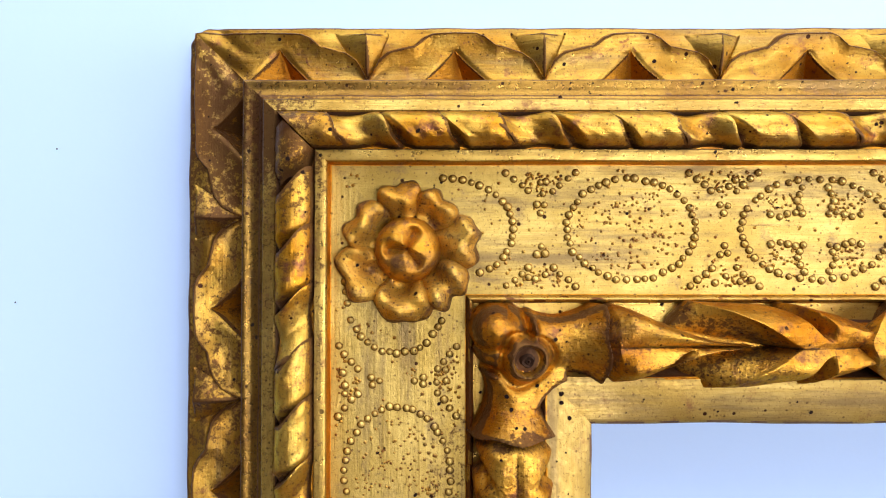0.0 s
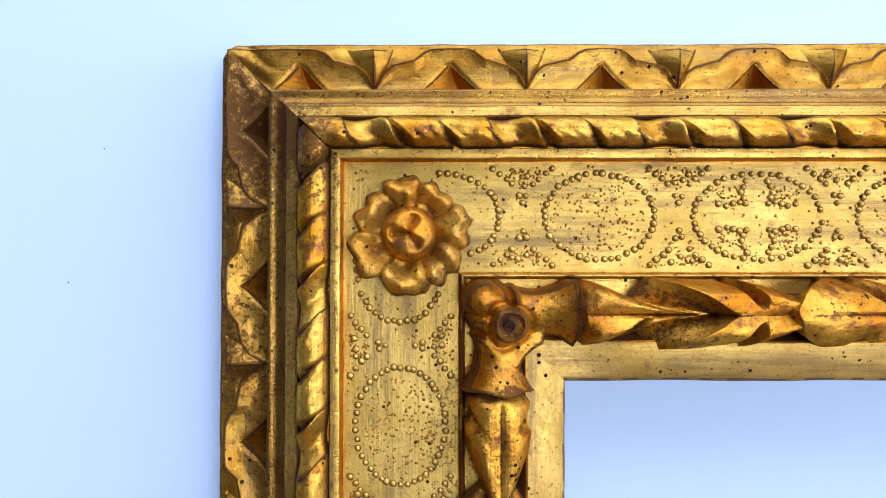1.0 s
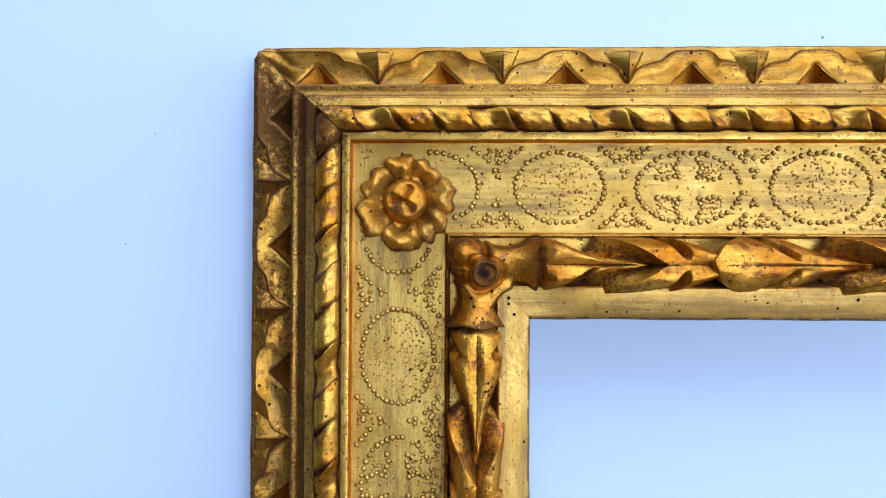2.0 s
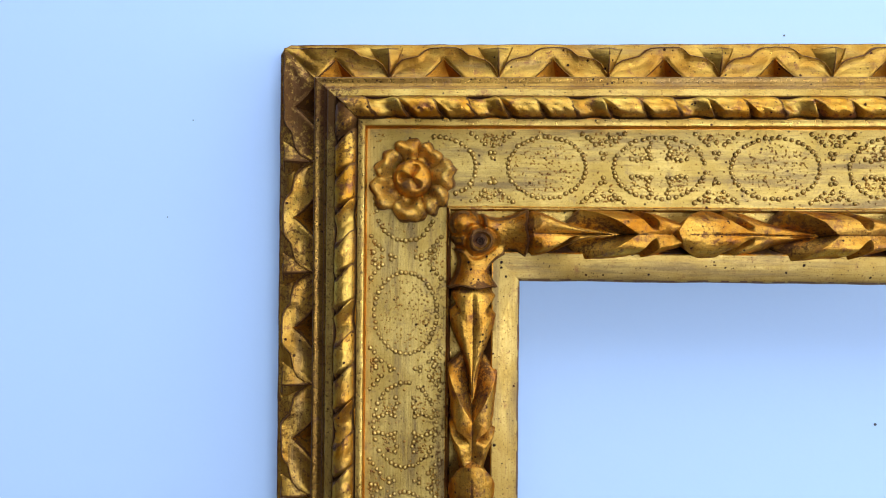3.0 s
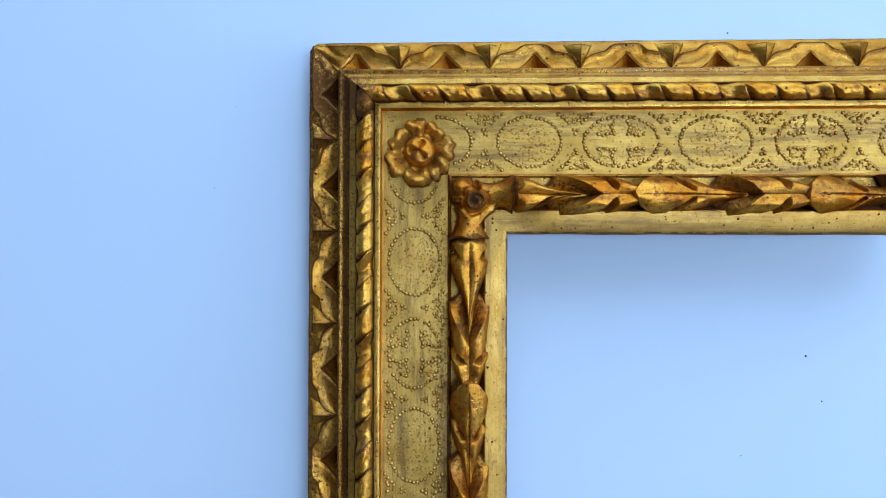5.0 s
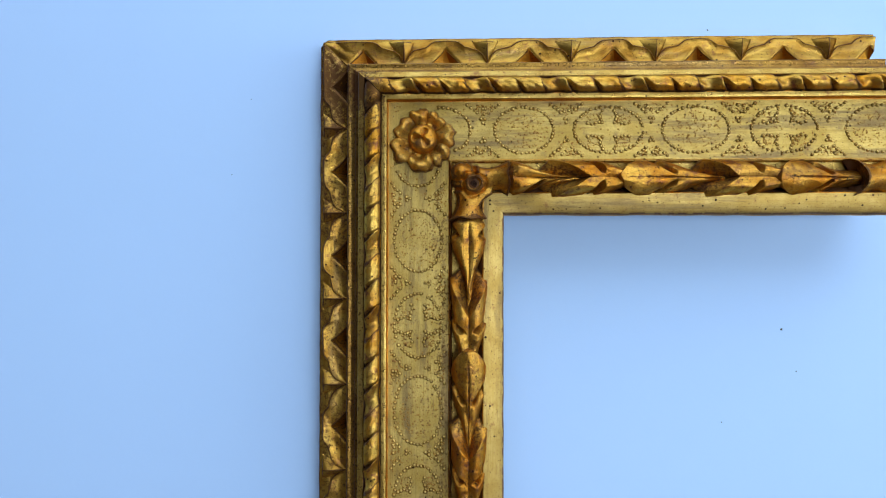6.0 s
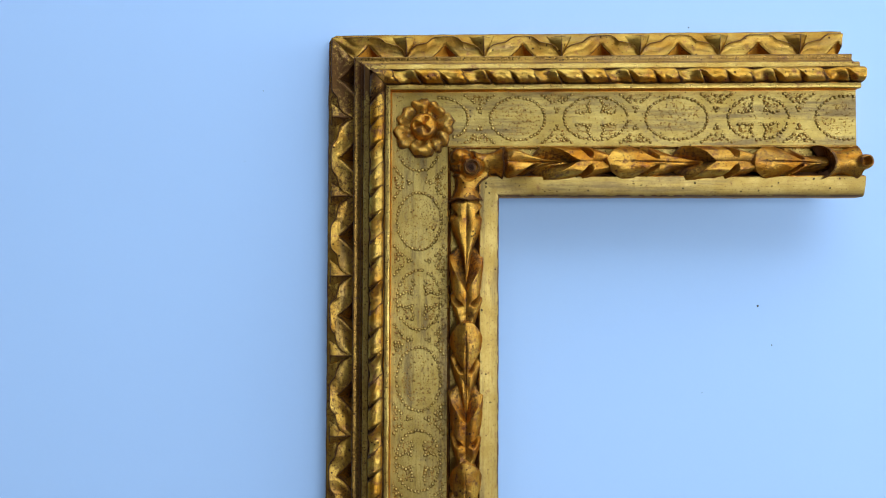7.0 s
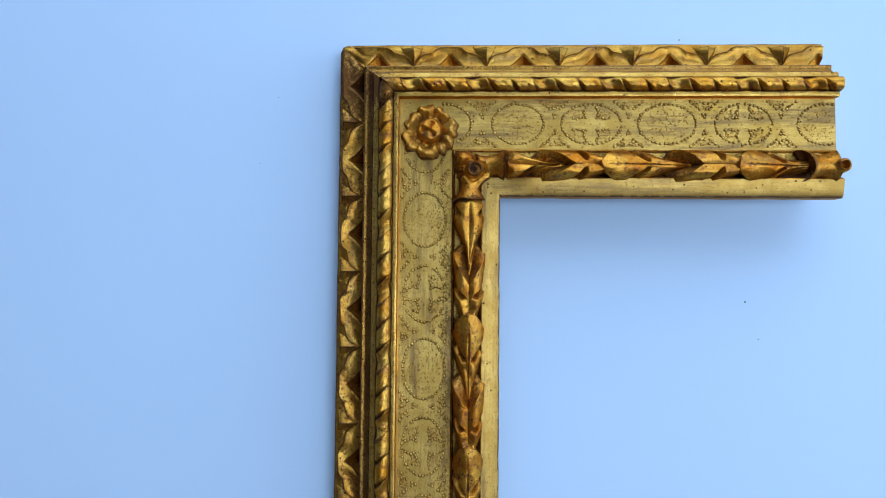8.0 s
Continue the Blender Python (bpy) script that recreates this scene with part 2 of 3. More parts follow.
def solid(name, arm, u, v, h, mats, parent, label="", base=0.05, dirt_shade=(), mask=None, wear_dark=None):
    """A carved surface h over the grid u, v, closed down to the height base."""
    nu, nv = u.shape
    top = place(arm, u, v, h).reshape(-1, 3)
    faces = grid_faces(nu, nv, arm == 0)
    ring = [i * nv for i in range(nu)] + [(nu - 1) * nv + j for j in range(1, nv)]
    ring += [i * nv + nv - 1 for i in range(nu - 2, -1, -1)] + [j for j in range(nv - 2, 0, -1)]
    uf, vf = u.ravel(), v.ravel()
    low = place(arm, uf[ring], vf[ring], np.full(len(ring), base))
    # the side walls have rim points of their own, so that they take the run along h
    rim = top[ring]
    n0 = len(top)
    k = len(ring)
    run = np.concatenate([np.stack([uf + 50 * arm, vf], -1),
                          np.stack([uf[ring] + 50 * arm, vf[ring] + 20], -1),
                          np.stack([uf[ring] + 50 * arm, vf[ring] + 24], -1)])
    a = np.arange(k)
    b = (a + 1) % k
    side = np.stack([n0 + a, n0 + b, n0 + k + b, n0 + k + a], -1)
    if arm == 0:
        side = side[:, ::-1]
    verts = np.concatenate([top, rim, low])
    kinds = np.zeros(len(faces), dtype=np.int32)
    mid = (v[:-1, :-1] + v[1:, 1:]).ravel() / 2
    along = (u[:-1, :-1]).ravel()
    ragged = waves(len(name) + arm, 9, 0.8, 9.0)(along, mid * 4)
    # strips along the joints: soiling, with the shade of creases put in as colour
    for d0, d1, much, *which in dirt_shade:
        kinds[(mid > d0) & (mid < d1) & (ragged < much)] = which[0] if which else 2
    if mask is not None:
        kinds[mask((u[:-1, :-1] + u[1:, 1:]).ravel() / 2, mid)] = 1
    kinds = list(map(int, kinds)) + [1] * k
    return mesh_object(name, verts, list(map(tuple, faces)) + list(map(tuple, side)), mats, parent, label, kinds, run,
                       wear_dark=None if wear_dark is None else np.concatenate([wear_dark.ravel(), wear_dark.ravel()[ring], np.zeros(k)]))


ARM_END = (33.1, 36.0)


def soil_shade_corner(arm, u, v):
    """Old soiling on the outer mouldings round the mitre; the upright arm is darkened more."""
    reach = (5.0, 7.5)[arm]
    old = 0.24 * smooth((reach - u) / (reach * 0.75)) * smooth((4.3 - v) / 0.5)
    old = old + 0.42 * smooth((5.4 - u) / 2.2) * smooth((v - 1.9) / 0.5) * smooth((4.2 - v) / 0.4)
    # upright arm browner for its shaded side; a stain along its frieze's inner side
    if arm == 1:
        old = old + 0.20 * smooth((4.2 - v) / 0.3)
        old = old + 0.36 * smooth((v - 6.0) / 1.3) * smooth((7.6 - v) / 0.03) * smooth((u - 8.5) / 3.0)
    return old


def band(name, arm, vs, nu, height, mats, parent, label="", base=0.05, uneven=0.012, dirt_shade=(), mask=None, edges=None, soil_shade=0.0):
    """One strip of the moulding, mitred at the corner: height(u, v) over the cross-lines vs."""
    vs = np.asarray(vs, dtype=float)
    s = np.linspace(0, 1, nu)[:, None]
    v = np.repeat(vs[None, :], nu, 0)
    first = v if arm else upright(v)
    u = first + s * (ARM_END[arm] - first)
    w = waves(len(name) * 7 + arm, 8, 0.15, 2.2)
    wv = waves(len(name) * 5 + 3 + arm, 8, 0.3, 3.5)
    fade = smooth(s / 0.04)
    h = height(u, v) + uneven * w(u, v)
    v = v + uneven * 0.8 * wv(u, vs[0] * 3 + 0 * v) * fade
    nip = 0.15 * smooth((0.45 - u) / 0.55) * smooth((0.30 - v) / 0.42)
    u, v = u + nip, v + nip
    return solid(name, arm, u, v, h, mats + [GRIME_SHADE], parent, label, base, dirt_shade, mask, (0 if edges is None else rubbed_edges(h, *edges)) + soil_shade * (0.6 + 0.4 * w(u * 0.5, v)) + soil_shade_corner(arm, u, v))


def profile(points):
    """Height across from straight pieces between (v, h) points."""
    vs = [p[0] for p in points]
    hs = [p[1] for p in points]
    return lambda u, v: np.interp(v, vs, hs)


# ---- the room: only its north wall is seen, the rest closes in the reflections ----
def slab(name, lo, hi, mat, label, category):
    v = [(x, y, z) for x in (lo[0], hi[0]) for y in (lo[1], hi[1]) for z in (lo[2], hi[2])]
    f = [(0, 1, 3, 2), (4, 6, 7, 5), (0, 4, 5, 1), (2, 3, 7, 6), (0, 2, 6, 4), (1, 5, 7, 3)]
    ob = mesh_object(name, v, f, [mat], None, label, sharp=30)
    return tagged(ob, label, category, kind="structure")


def slab_set(name, boxes, mat, label, category):
    verts, faces = [], []
    for lo, hi in boxes:
        n = len(verts)
        verts += [(x, y, z) for x in (lo[0], hi[0]) for y in (lo[1], hi[1]) for z in (lo[2], hi[2])]
        faces += [tuple(n + i for i in f) for f in ((0, 1, 3, 2), (4, 6, 7, 5), (0, 4, 5, 1), (2, 3, 7, 6), (0, 2, 6, 4), (1, 5, 7, 3))]
    return tagged(mesh_object(name, verts, faces, [mat], None, label, sharp=30), label, category, kind="structure")


X0, X1, Y0, Y1, CEIL = -2.2, 2.4, -3.2, 0.0, 2.7
slab("wall_north", (X0, 0.0, 0.0), (X1, 0.12, CEIL), WALL_PAINT, "smooth matt white wall, tinted blue for the cool cast of the light", "wall")
slab("wall_west", (X0 - 0.12, Y0, 0.0), (X0, 0.12, CEIL), TAN_WALL, "unseen side wall, brown to keep left-facing gold dark", "wall")
slab_set("wall_east", [((X1, Y0, 0.0), (X1 + 0.12, 0.12, 0.89)), ((X1, Y0, 2.21), (X1 + 0.12, 0.12, CEIL)),
                       ((X1, Y0, 0.89), (X1 + 0.12, -1.72, 2.21)), ((X1, -0.18, 0.89), (X1 + 0.12, 0.12, 2.21))],
         WHITE_WALL, "unseen white side wall with an assumed window opening", "wall")
slab_set("wall_south", [((X0 - 0.12, Y0 - 0.12, 0.0), (X1 + 0.12, Y0, 0.66)), ((X0 - 0.12, Y0 - 0.12, 1.64), (X1 + 0.12, Y0, CEIL)),
                        ((X0 - 0.12, Y0 - 0.12, 0.66), (0.57, Y0, 1.64)), ((2.15, Y0 - 0.12, 0.66), (X1 + 0.12, Y0, 1.64))],
         DARK_WALL, "unseen back wall, brown to darken reflections, with an assumed window opening", "wall")
slab("floor", (X0 - 0.12, Y0 - 0.12, -0.1), (X1 + 0.12, 0.12, 0.0), FLOOR_MAT, "unseen plain brown floor", "floor")
sx, sy = TOP_OPENING
slab_set("ceiling", [((X0 - 0.12, Y0 - 0.12, CEIL), (sx - 1.12, 0.12, CEIL + 0.2)), ((sx + 1.12, Y0 - 0.12, CEIL), (X1 + 0.12, 0.12, CEIL + 0.2)),
                     ((sx - 1.12, Y0 - 0.12, CEIL), (sx + 1.12, sy - 0.92, CEIL + 0.2)), ((sx - 1.12, sy + 0.92, CEIL), (sx + 1.12, 0.12, CEIL + 0.2))],
         CEILING_PAINT, "unseen off-white ceiling with an assumed skylight opening", "ceiling")

# ---- the carved frame corner ----
frame_corner = new("frame_corner")
frame_corner.location = (0, 0, TOP)
tagged(frame_corner, "carved gilded wooden picture frame corner hung on a white wall", "picture frame")

PITCH = (5.05, 5.18)
NOTCH = (5.05, 5.42)


def pit_half(v):
    return 0.84 * np.clip((v - 0.56) / 0.9, 0, 1.4) ** 1.15


def scallop(arm):
    """Broad leaf lobes with a raised rim, a folded leaf tip between each two and a cut pit in each."""
    hand = waves(77 + arm, 8, 0.4, 2.5)
    chip = waves(81 + arm, 10, 2.0, 9.0)
    pitch, notch = PITCH[arm], NOTCH[arm]

    def height(u, v):
        ub = u + 0.05 * hand(u * 0.9, v * 1.3)
        a = (ub - notch + pitch / 2) % pitch - pitch / 2
        a = np.where(u < notch - pitch / 2, -pitch / 2, a)
        side = np.abs(a)
        # the rim of the lobes, as a line across the moulding
        rim = np.interp(side, [0, 0.12, 0.32, 0.6, 1.0, 1.38, 1.68, 1.92, 2.6], [1.45, 1.2, 0.86, 0.66, 0.56, 0.48, 0.22, 0.12, 0.10])
        rim = rim + 0.03 * hand(u * 1.3, 0 * u) + 0.014 * chip(u, 0 * u)
        run = np.clip((v - rim) / (1.72 - rim), 0, 1)
        lobe = 2.06 - 0.24 * np.sin(math.pi * np.clip(run * 0.86, 0, 1)) ** 0.8 + 0.16 * run ** 1.6
        bevel = 1.80 + 0.10 * smooth((v + 0.05) / 0.55)
        k = smooth((v - rim) / 0.10 + 0.5)
        h = bevel * (1 - k) + lobe * k
        # the folded tip behind: a broad face, a crest, and a narrower face
        half = 0.92 * np.clip((1.40 - v) / 1.25, 0, 1) ** 0.8
        far = np.where(a < 0, half, 0.66 * half)
        fold = np.clip(1 - side / (far + 1e-4), 0, 1)
        tip = bevel - 0.05 + 0.36 * fold * (0.45 + 0.55 * np.clip(half / 0.6, 0, 1))
        lap = smooth((v - 0.13 - 0.02 * chip(u, 0 * u)) / 0.09 + 0.5) * smooth((rim - v) / 0.10 + 0.5) * (side < far + 0.02)
        h = h * (1 - lap) + tip * lap + 0.028 * hand(u * 1.7, v * 2.0) + 0.008 * chip(u, v * 1.5)
        off = np.abs(u - v)
        h = h + 0.13 * np.exp(-(off / 0.40) ** 2) * np.exp(-((v - 0.28) / 0.26) ** 2) - 0.16 * np.exp(-(off / 0.34) ** 2) * np.exp(-((v - 1.0) / 0.42) ** 2) - 0.05 * np.exp(-((off - 0.75) / 0.25) ** 2) * smooth((0.9 - v) / 0.4)
        m = (ub - notch) % pitch - pitch / 2
        lim = pit_half(v)
        valley = (0.34, 0.16)[arm] * lim
        deep = np.clip(np.where(m < valley, (m + lim) / (valley + lim + 1e-4), (lim - m) / (lim - valley + 1e-4)), 0, 1)
        pit = deep * (0.80, 1.30)[arm] * np.clip((v - 0.56) / 0.9, 0, 1.4)
        lip = 0.05 * np.exp(-((np.abs(m) - lim) / 0.12) ** 2) * smooth((v - 0.5) / 0.2)
        h = h - np.where(lim > 0.01, pit, 0) - np.where(deep > 0, 0, lip)
        round_off = 0.14 * (1 - np.sqrt(np.clip(1 - (1 - np.clip((v + 0.12) / 0.12, 0, 1)) ** 2, 0, 1)))
        return h - round_off
    return height


def pit_mask(arm):
    def inside(u, v):
        m = (u - NOTCH[arm]) % PITCH[arm] - PITCH[arm] / 2
        return np.abs(m) < pit_half(v)
    return inside


def fine_lines(a, b, n):
    return np.linspace(a, b, n)


def sight_height(u, v):
    slope = np.interp(v, [9.56, 9.62, 10.1, 10.62, 10.70], [4.13, 4.17, 4.12, 3.98, 3.95])
    flat = smooth((13.2 - u) / 2.2)
    return slope * (1 - flat) + 4.03 * flat - np.interp(v, [10.66, 10.72, 10.76, 10.78, 10.80], [0, 0.02, 0.07, 0.12, 0.2])


for arm in (0, 1):
    # of each pair below, the upright arm's higher amount also darkens its shaded side
    band("outer_moulding", arm, fine_lines(-0.12, 1.70, 104), 1500, scallop(arm), [GOLD_OUTER, GOLD_PIT], frame_corner, "scalloped outer moulding with notched leaves", uneven=0.02, dirt_shade=[(-0.2, -0.06, 1.2)], mask=pit_mask(arm), edges=(5, 0.008, 0.045), soil_shade=(0.16, 0.46)[arm])
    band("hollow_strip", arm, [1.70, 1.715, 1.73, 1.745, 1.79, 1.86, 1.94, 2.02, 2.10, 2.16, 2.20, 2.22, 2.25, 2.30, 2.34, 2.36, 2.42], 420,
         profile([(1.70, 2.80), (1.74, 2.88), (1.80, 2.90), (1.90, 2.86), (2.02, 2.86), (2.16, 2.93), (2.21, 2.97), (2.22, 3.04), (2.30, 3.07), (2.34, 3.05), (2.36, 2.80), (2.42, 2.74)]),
         [GOLD_HOLLOW, BOLE_SHADE], frame_corner, "hollow gilded strip, brown glazed and darkened for its shade", dirt_shade=[(1.70, 1.75, 2.0), (2.15, 2.225, 0.9), (2.33, 2.42, 2.0)], soil_shade=(0.16, 0.30)[arm])
    # orange trough: the warm shading under the rope, as colour
    band("rope_fillet", arm, [2.42, 2.435, 2.47, 2.6, 2.75, 2.80, 2.83, 2.87, 3.3, 3.72, 3.76, 3.80, 3.9, 4.02, 4.07, 4.10], 420,
         profile([(2.42, 3.58), (2.47, 3.66), (2.75, 3.72), (2.80, 3.68), (2.87, 3.45), (3.72, 3.45), (3.79, 3.80), (4.03, 3.82), (4.07, 3.80), (4.10, 3.74)]),
         [GOLD_PALE, GOLD_PIT], frame_corner, "pale fillets beside the rope carving", dirt_shade=[(2.40, 2.438, 0.6), (2.79, 2.86, 0.9), (2.86, 3.74, 2.0, 1), (3.74, 3.79, 0.7)], soil_shade=(0.12, 0.30)[arm])
    # orange-brown lines along both panel edges stand in for shade
    band("panel", arm, [4.10, 4.125] + list(fine_lines(4.2, 7.45, 22)) + [7.535, 7.56], 500, lambda u, v: 3.24 + 0 * v, [GOLD_PANEL, GOLD_PIT], frame_corner, "flat gilded frieze with punched beading", uneven=0.008, soil_shade=(0.08, 0.18)[arm], dirt_shade=[(4.05, 4.13, 2.0, 1), (7.53, 7.60, 2.0, 1)])
    # brown on the upright arm's strip: colour in place of shade beside the garland
    band("bead_strip", arm, [7.56, 7.575, 7.61, 7.66, 7.71, 7.745, 7.76], 260,
         profile([(7.56, 3.30), (7.61, 3.42), (7.66, 3.45), (7.71, 3.42), (7.76, 3.30)]), [GOLD_PALE, BOLE_SHADE], frame_corner, "thin rounded bead strip", dirt_shade=[(7.5, 7.8, (-0.6, 0.45)[arm], 1)])
    band("garland_bed", arm, [7.76, 8.2, 8.7, 9.2, 9.4, 9.48, 9.56], 200, profile([(7.76, 3.30), (9.2, 3.4), (9.4, 3.7), (9.56, 4.12)]), [GOLD_PALE, BOLE_SHADE], frame_corner, dirt_shade=[(8.0, 9.6, 0.3)])
    band("sight_edge", arm, [9.56, 9.58, 9.62, 9.8, 10.1, 10.4, 10.62, 10.70, 10.75, 10.78, 10.80], 500,
         sight_height,
         [GOLD_SIGHT, GOLD_PIT], frame_corner, "plain gilded sight edge with a worn dark rim", uneven=0.022, base=2.95, dirt_shade=[(10.70, 10.74, 0.1), (10.74, 10.9, 2.0), (9.5, 9.60, 2.0, 1)], soil_shade=(0.12, 0.26)[arm])

# ---- rope carving ----
ROPE_BEDS = [ob for ob in frame_corner.children if ob.name.split(".")[0] == "rope_fillet"]
ROPE_STEP = 1.457
ROPE_V, ROPE_R = 3.28, 0.475


def rope_twist(arm, start, kind):
    """One strand of the rope: kind 0 is hollowed like a spoon, the others rise out of a crease to a flat back."""
    nu, nv = 34, 21
    p = np.linspace(0, 1, nu)[:, None]
    th = np.linspace(-1.75, 1.75, nv)[None, :]
    q = np.sin(th)
    up = np.cos(th)
    along = p if arm == 0 else 1 - p
    if kind == 0:
        r = 1.0 - 0.36 * np.sin(math.pi * np.clip((along - 0.02) / 0.90, 0, 1)) ** 1.3 - 0.25 * smooth((along - 0.93) / 0.07)
    else:
        r = 0.60 + 0.42 * smooth(along / (0.28, 0.23)[kind - 1]) ** 1.1 - 0.04 * smooth((along - 0.8) / 0.2)
    w = waves(int(start * 31) + arm, 6, 1, 5)
    fine = waves(int(start * 17) + 5, 8, 4, 12)
    r = r + 0.025 * w(p * 4, th) + 0.008 * fine(p * 3, th)
    length = 1.62
    lean = (0.36 * q + 0.10 * np.sin(q * 2.5) * np.cos(p * math.pi)) * (1, -1)[arm]
    u = start + p * length + lean - 0.08
    v = ROPE_V + ROPE_R * (0.5 + 0.5 * r) * q
    h = 3.42 + 0.84 * r * np.sign(up) * np.abs(up) ** 0.52
    u = np.clip(u, (upright(v) if arm == 0 else v) + 0.03, ARM_END[arm] + 0.08)
    u, v, h = np.broadcast_arrays(u, v, h)
    # rubbed edges; the creases between strands and both flanks darkened for shade
    worn = 0.85 * np.exp(-((along - 0.02) / 0.07) ** 2) + 0.6 * smooth((along - 0.92) / 0.05) + 0.7 * smooth((np.abs(q) - 0.86) / 0.1) + 0.15 + soil_shade_corner(arm, u, v) + 0 * q
    return carved("rope_twist", arm, u, v, h, GOLD_ROPE, ROPE_BEDS[arm], wear_dark=np.broadcast_to(worn, u.shape))


def carved(name, arm, u, v, h, mat, parent=None, label="", wear_dark=None):
    """An open carved shell whose two ends drop into the core below it."""
    u, v, h = [np.array(x, dtype=float) for x in (u, v, h)]
    first = [u[:1] + 0.06, v[:1], np.minimum(h[:1], 3.3)]
    last = [u[-1:] - 0.02, v[-1:], np.minimum(h[-1:], 3.3)]
    u = np.concatenate([first[0], u, last[0]])
    v = np.concatenate([first[1], v, last[1]])
    h = np.concatenate([first[2], h, last[2]])
    nu, nv = u.shape
    verts = place(arm, u, v, h).reshape(-1, 3)
    run = np.stack([u.ravel() + 50 * arm, v.ravel()], -1)
    return mesh_object(name, verts, list(map(tuple, grid_faces(nu, nv, arm == 0))), [mat], parent or frame_corner, label, None, run, 32,
                       None if wear_dark is None else np.concatenate([wear_dark[:1], wear_dark, wear_dark[-1:]]))


for arm in (0, 1):
    s, k = ((4.38, 0), (4.72, 1))[arm]
    rope_twist(arm, 2.95, 1)
    while s + 0.5 < ARM_END[arm]:
        rope_twist(arm, s, k % 3)
        s += ROPE_STEP
        k += 1

# ---- leaf garland ----
GAR_V, GAR_W, GAR_H, GAR_BASE = 8.76, 1.02, 1.20, 3.68
UNIT = (8.65, 8.42)
BUD = (17.2, 18.2)
END_CUP = 30.3


def bud_nose(b, w):
    return b - 0.05 + 1.6 * (1 - np.sqrt(np.clip(1 - (w * 0.985) ** 2, 0, 1)))


def garland_shell(name, arm, edge, stop, w0, w1, level, label="", nu=30, nv=17, front=0.35, rise=0.26, groove=0.0, tail=0.3, cut=0.0, ridge=0.0, gouge=None, core=None, before=None, taper=None):
    """A leaf lying on the round garland: edge(w) is where it begins, w runs across from -1 to 1.
    gouge: where a crescent cut begins at its rim and how far it runs to the middle."""
    th = np.linspace(math.asin(w0) * 1.14, math.asin(w1) * 1.14, nv)[None, :]
    w = np.sin(th)
    aw = np.clip(np.abs(w), 0, 1)
    e = np.maximum(edge(aw), cut)
    p = np.linspace(0, 1, nu)[:, None] ** 1.25
    u = e + p * np.maximum(stop - e, 0.3)
    s = u - e
    mid = np.clip((w - w0) / (w1 - w0), 0, 1)
    r = level - rise * (1 - np.clip(s / front, 0, 1) ** 0.75) - tail * smooth(p) + 0.06 * np.sin(mid * math.pi)
    r = r - groove * np.exp(-(w / 0.055) ** 2) * smooth((p - 0.12) / 0.3)
    r = r + ridge * (1 - np.abs(mid - 0.5) / 0.5) * smooth((s - 0.2) / 0.5)
    if gouge:
        # a crescent notch: a short drop, then a broad face up to the next leaflet
        reach = smooth((aw - (gouge[3] if len(gouge) > 3 else 0.14)) / 0.45)
        line = gouge[0] + gouge[1] * ((1 - aw) / 0.62) ** 0.8
        q = u - line
        wide = 0.08 + 0.44 * reach
        saw = np.where(q < 0, smooth((q + 0.16) / 0.16), 1 - np.clip(q / wide, 0, 1) ** 0.9)
        r = r - (gouge[2] if len(gouge) > 2 else 0.72) * saw * reach + 0.07 * smooth(q / 0.5) * smooth((aw - 0.2) / 0.4)
    if before is not None:
        r = r - 0.05 * smooth((u - bud_nose(before, aw) + 0.35) / 0.3)
    g = waves(int(stop * 13) + arm * 3 + int(w0 * 9), 6, 0.8, 4)
    r = r + 0.032 * g(u, w * 2)
    u = u + 0.05 * g(w * 3, u * 0.5)
    thin = 1.0 if taper is None else 1 - taper[1] * smooth((u - taper[0]) / (stop - taper[0]))
    v = GAR_V + GAR_W * np.clip(r, 0.35, 1.2) * w * thin
    h = GAR_BASE + GAR_H * r * np.cos(th) - 0.5 * smooth((np.abs(th) - 1.38) / 0.35)
    # rubbed rims; front faces, middle groove and crescent cuts darkened for their shade
    worn = 0.25 + 0.35 * (1 - smooth((s - front * 0.40) / (front * 0.7))) + 0.55 * np.exp(-((mid - (0.5 if w0 * w1 < 0 else (0 if w1 > 0.5 else 1))) / 0.03) ** 2) * smooth(p / 0.2) * (p < 0.8) + 0.35 * smooth((aw - 0.95) / 0.05)
    if gouge:
        worn = np.maximum(worn, 0.72 * np.exp(-((q - 0.12) / 0.14) ** 2) * smooth((aw - 0.4) / 0.3))
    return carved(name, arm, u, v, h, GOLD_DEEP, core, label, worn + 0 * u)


def garland_unit(arm, b, lo, hi, core):
    """Bud and a pair of leaves from b onwards, kept between lo and hi."""
    unit = UNIT[arm]
    if b > lo and b < hi - 1:
        garland_shell("bud", arm, lambda w: bud_nose(b, w), min(b + 6.6, hi), -1, 1, 1.04,
                      "rounded leaf bud with a middle groove and crescent cuts", nu=150, nv=71, front=0.34, rise=0.62, groove=0.07, tail=0.56, cut=lo,
                      gouge=(b + 2.0, 1.15), core=core, taper=(b + 2.6, 0.75))
    first = b + (4.35, 4.0)[arm]
    for sgn in (-1, 1):
        w0, w1 = (0.0, 1.0) if sgn > 0 else (-1.0, 0.0)
        if b < lo:
            garland_shell("sepal", arm, lambda w: lo + 0.0 * w, first + 1.9, w0, w1, 0.98, nu=60, nv=27, front=0.3, rise=0.3, tail=(0.45, 0.16)[arm], ridge=(0.26, 0.06)[arm], core=core, taper=(lo + (0.2, 1.0)[arm], 0.95), gouge=((lo + 0.55, 1.3, 0.72, 0.14) if sgn > 0 else None, (lo + 0.45, 0.7, 0.55, 0.42))[arm])
        if first > lo and first < hi - 1:
            sweep = 2.3 if b < lo else 1.75
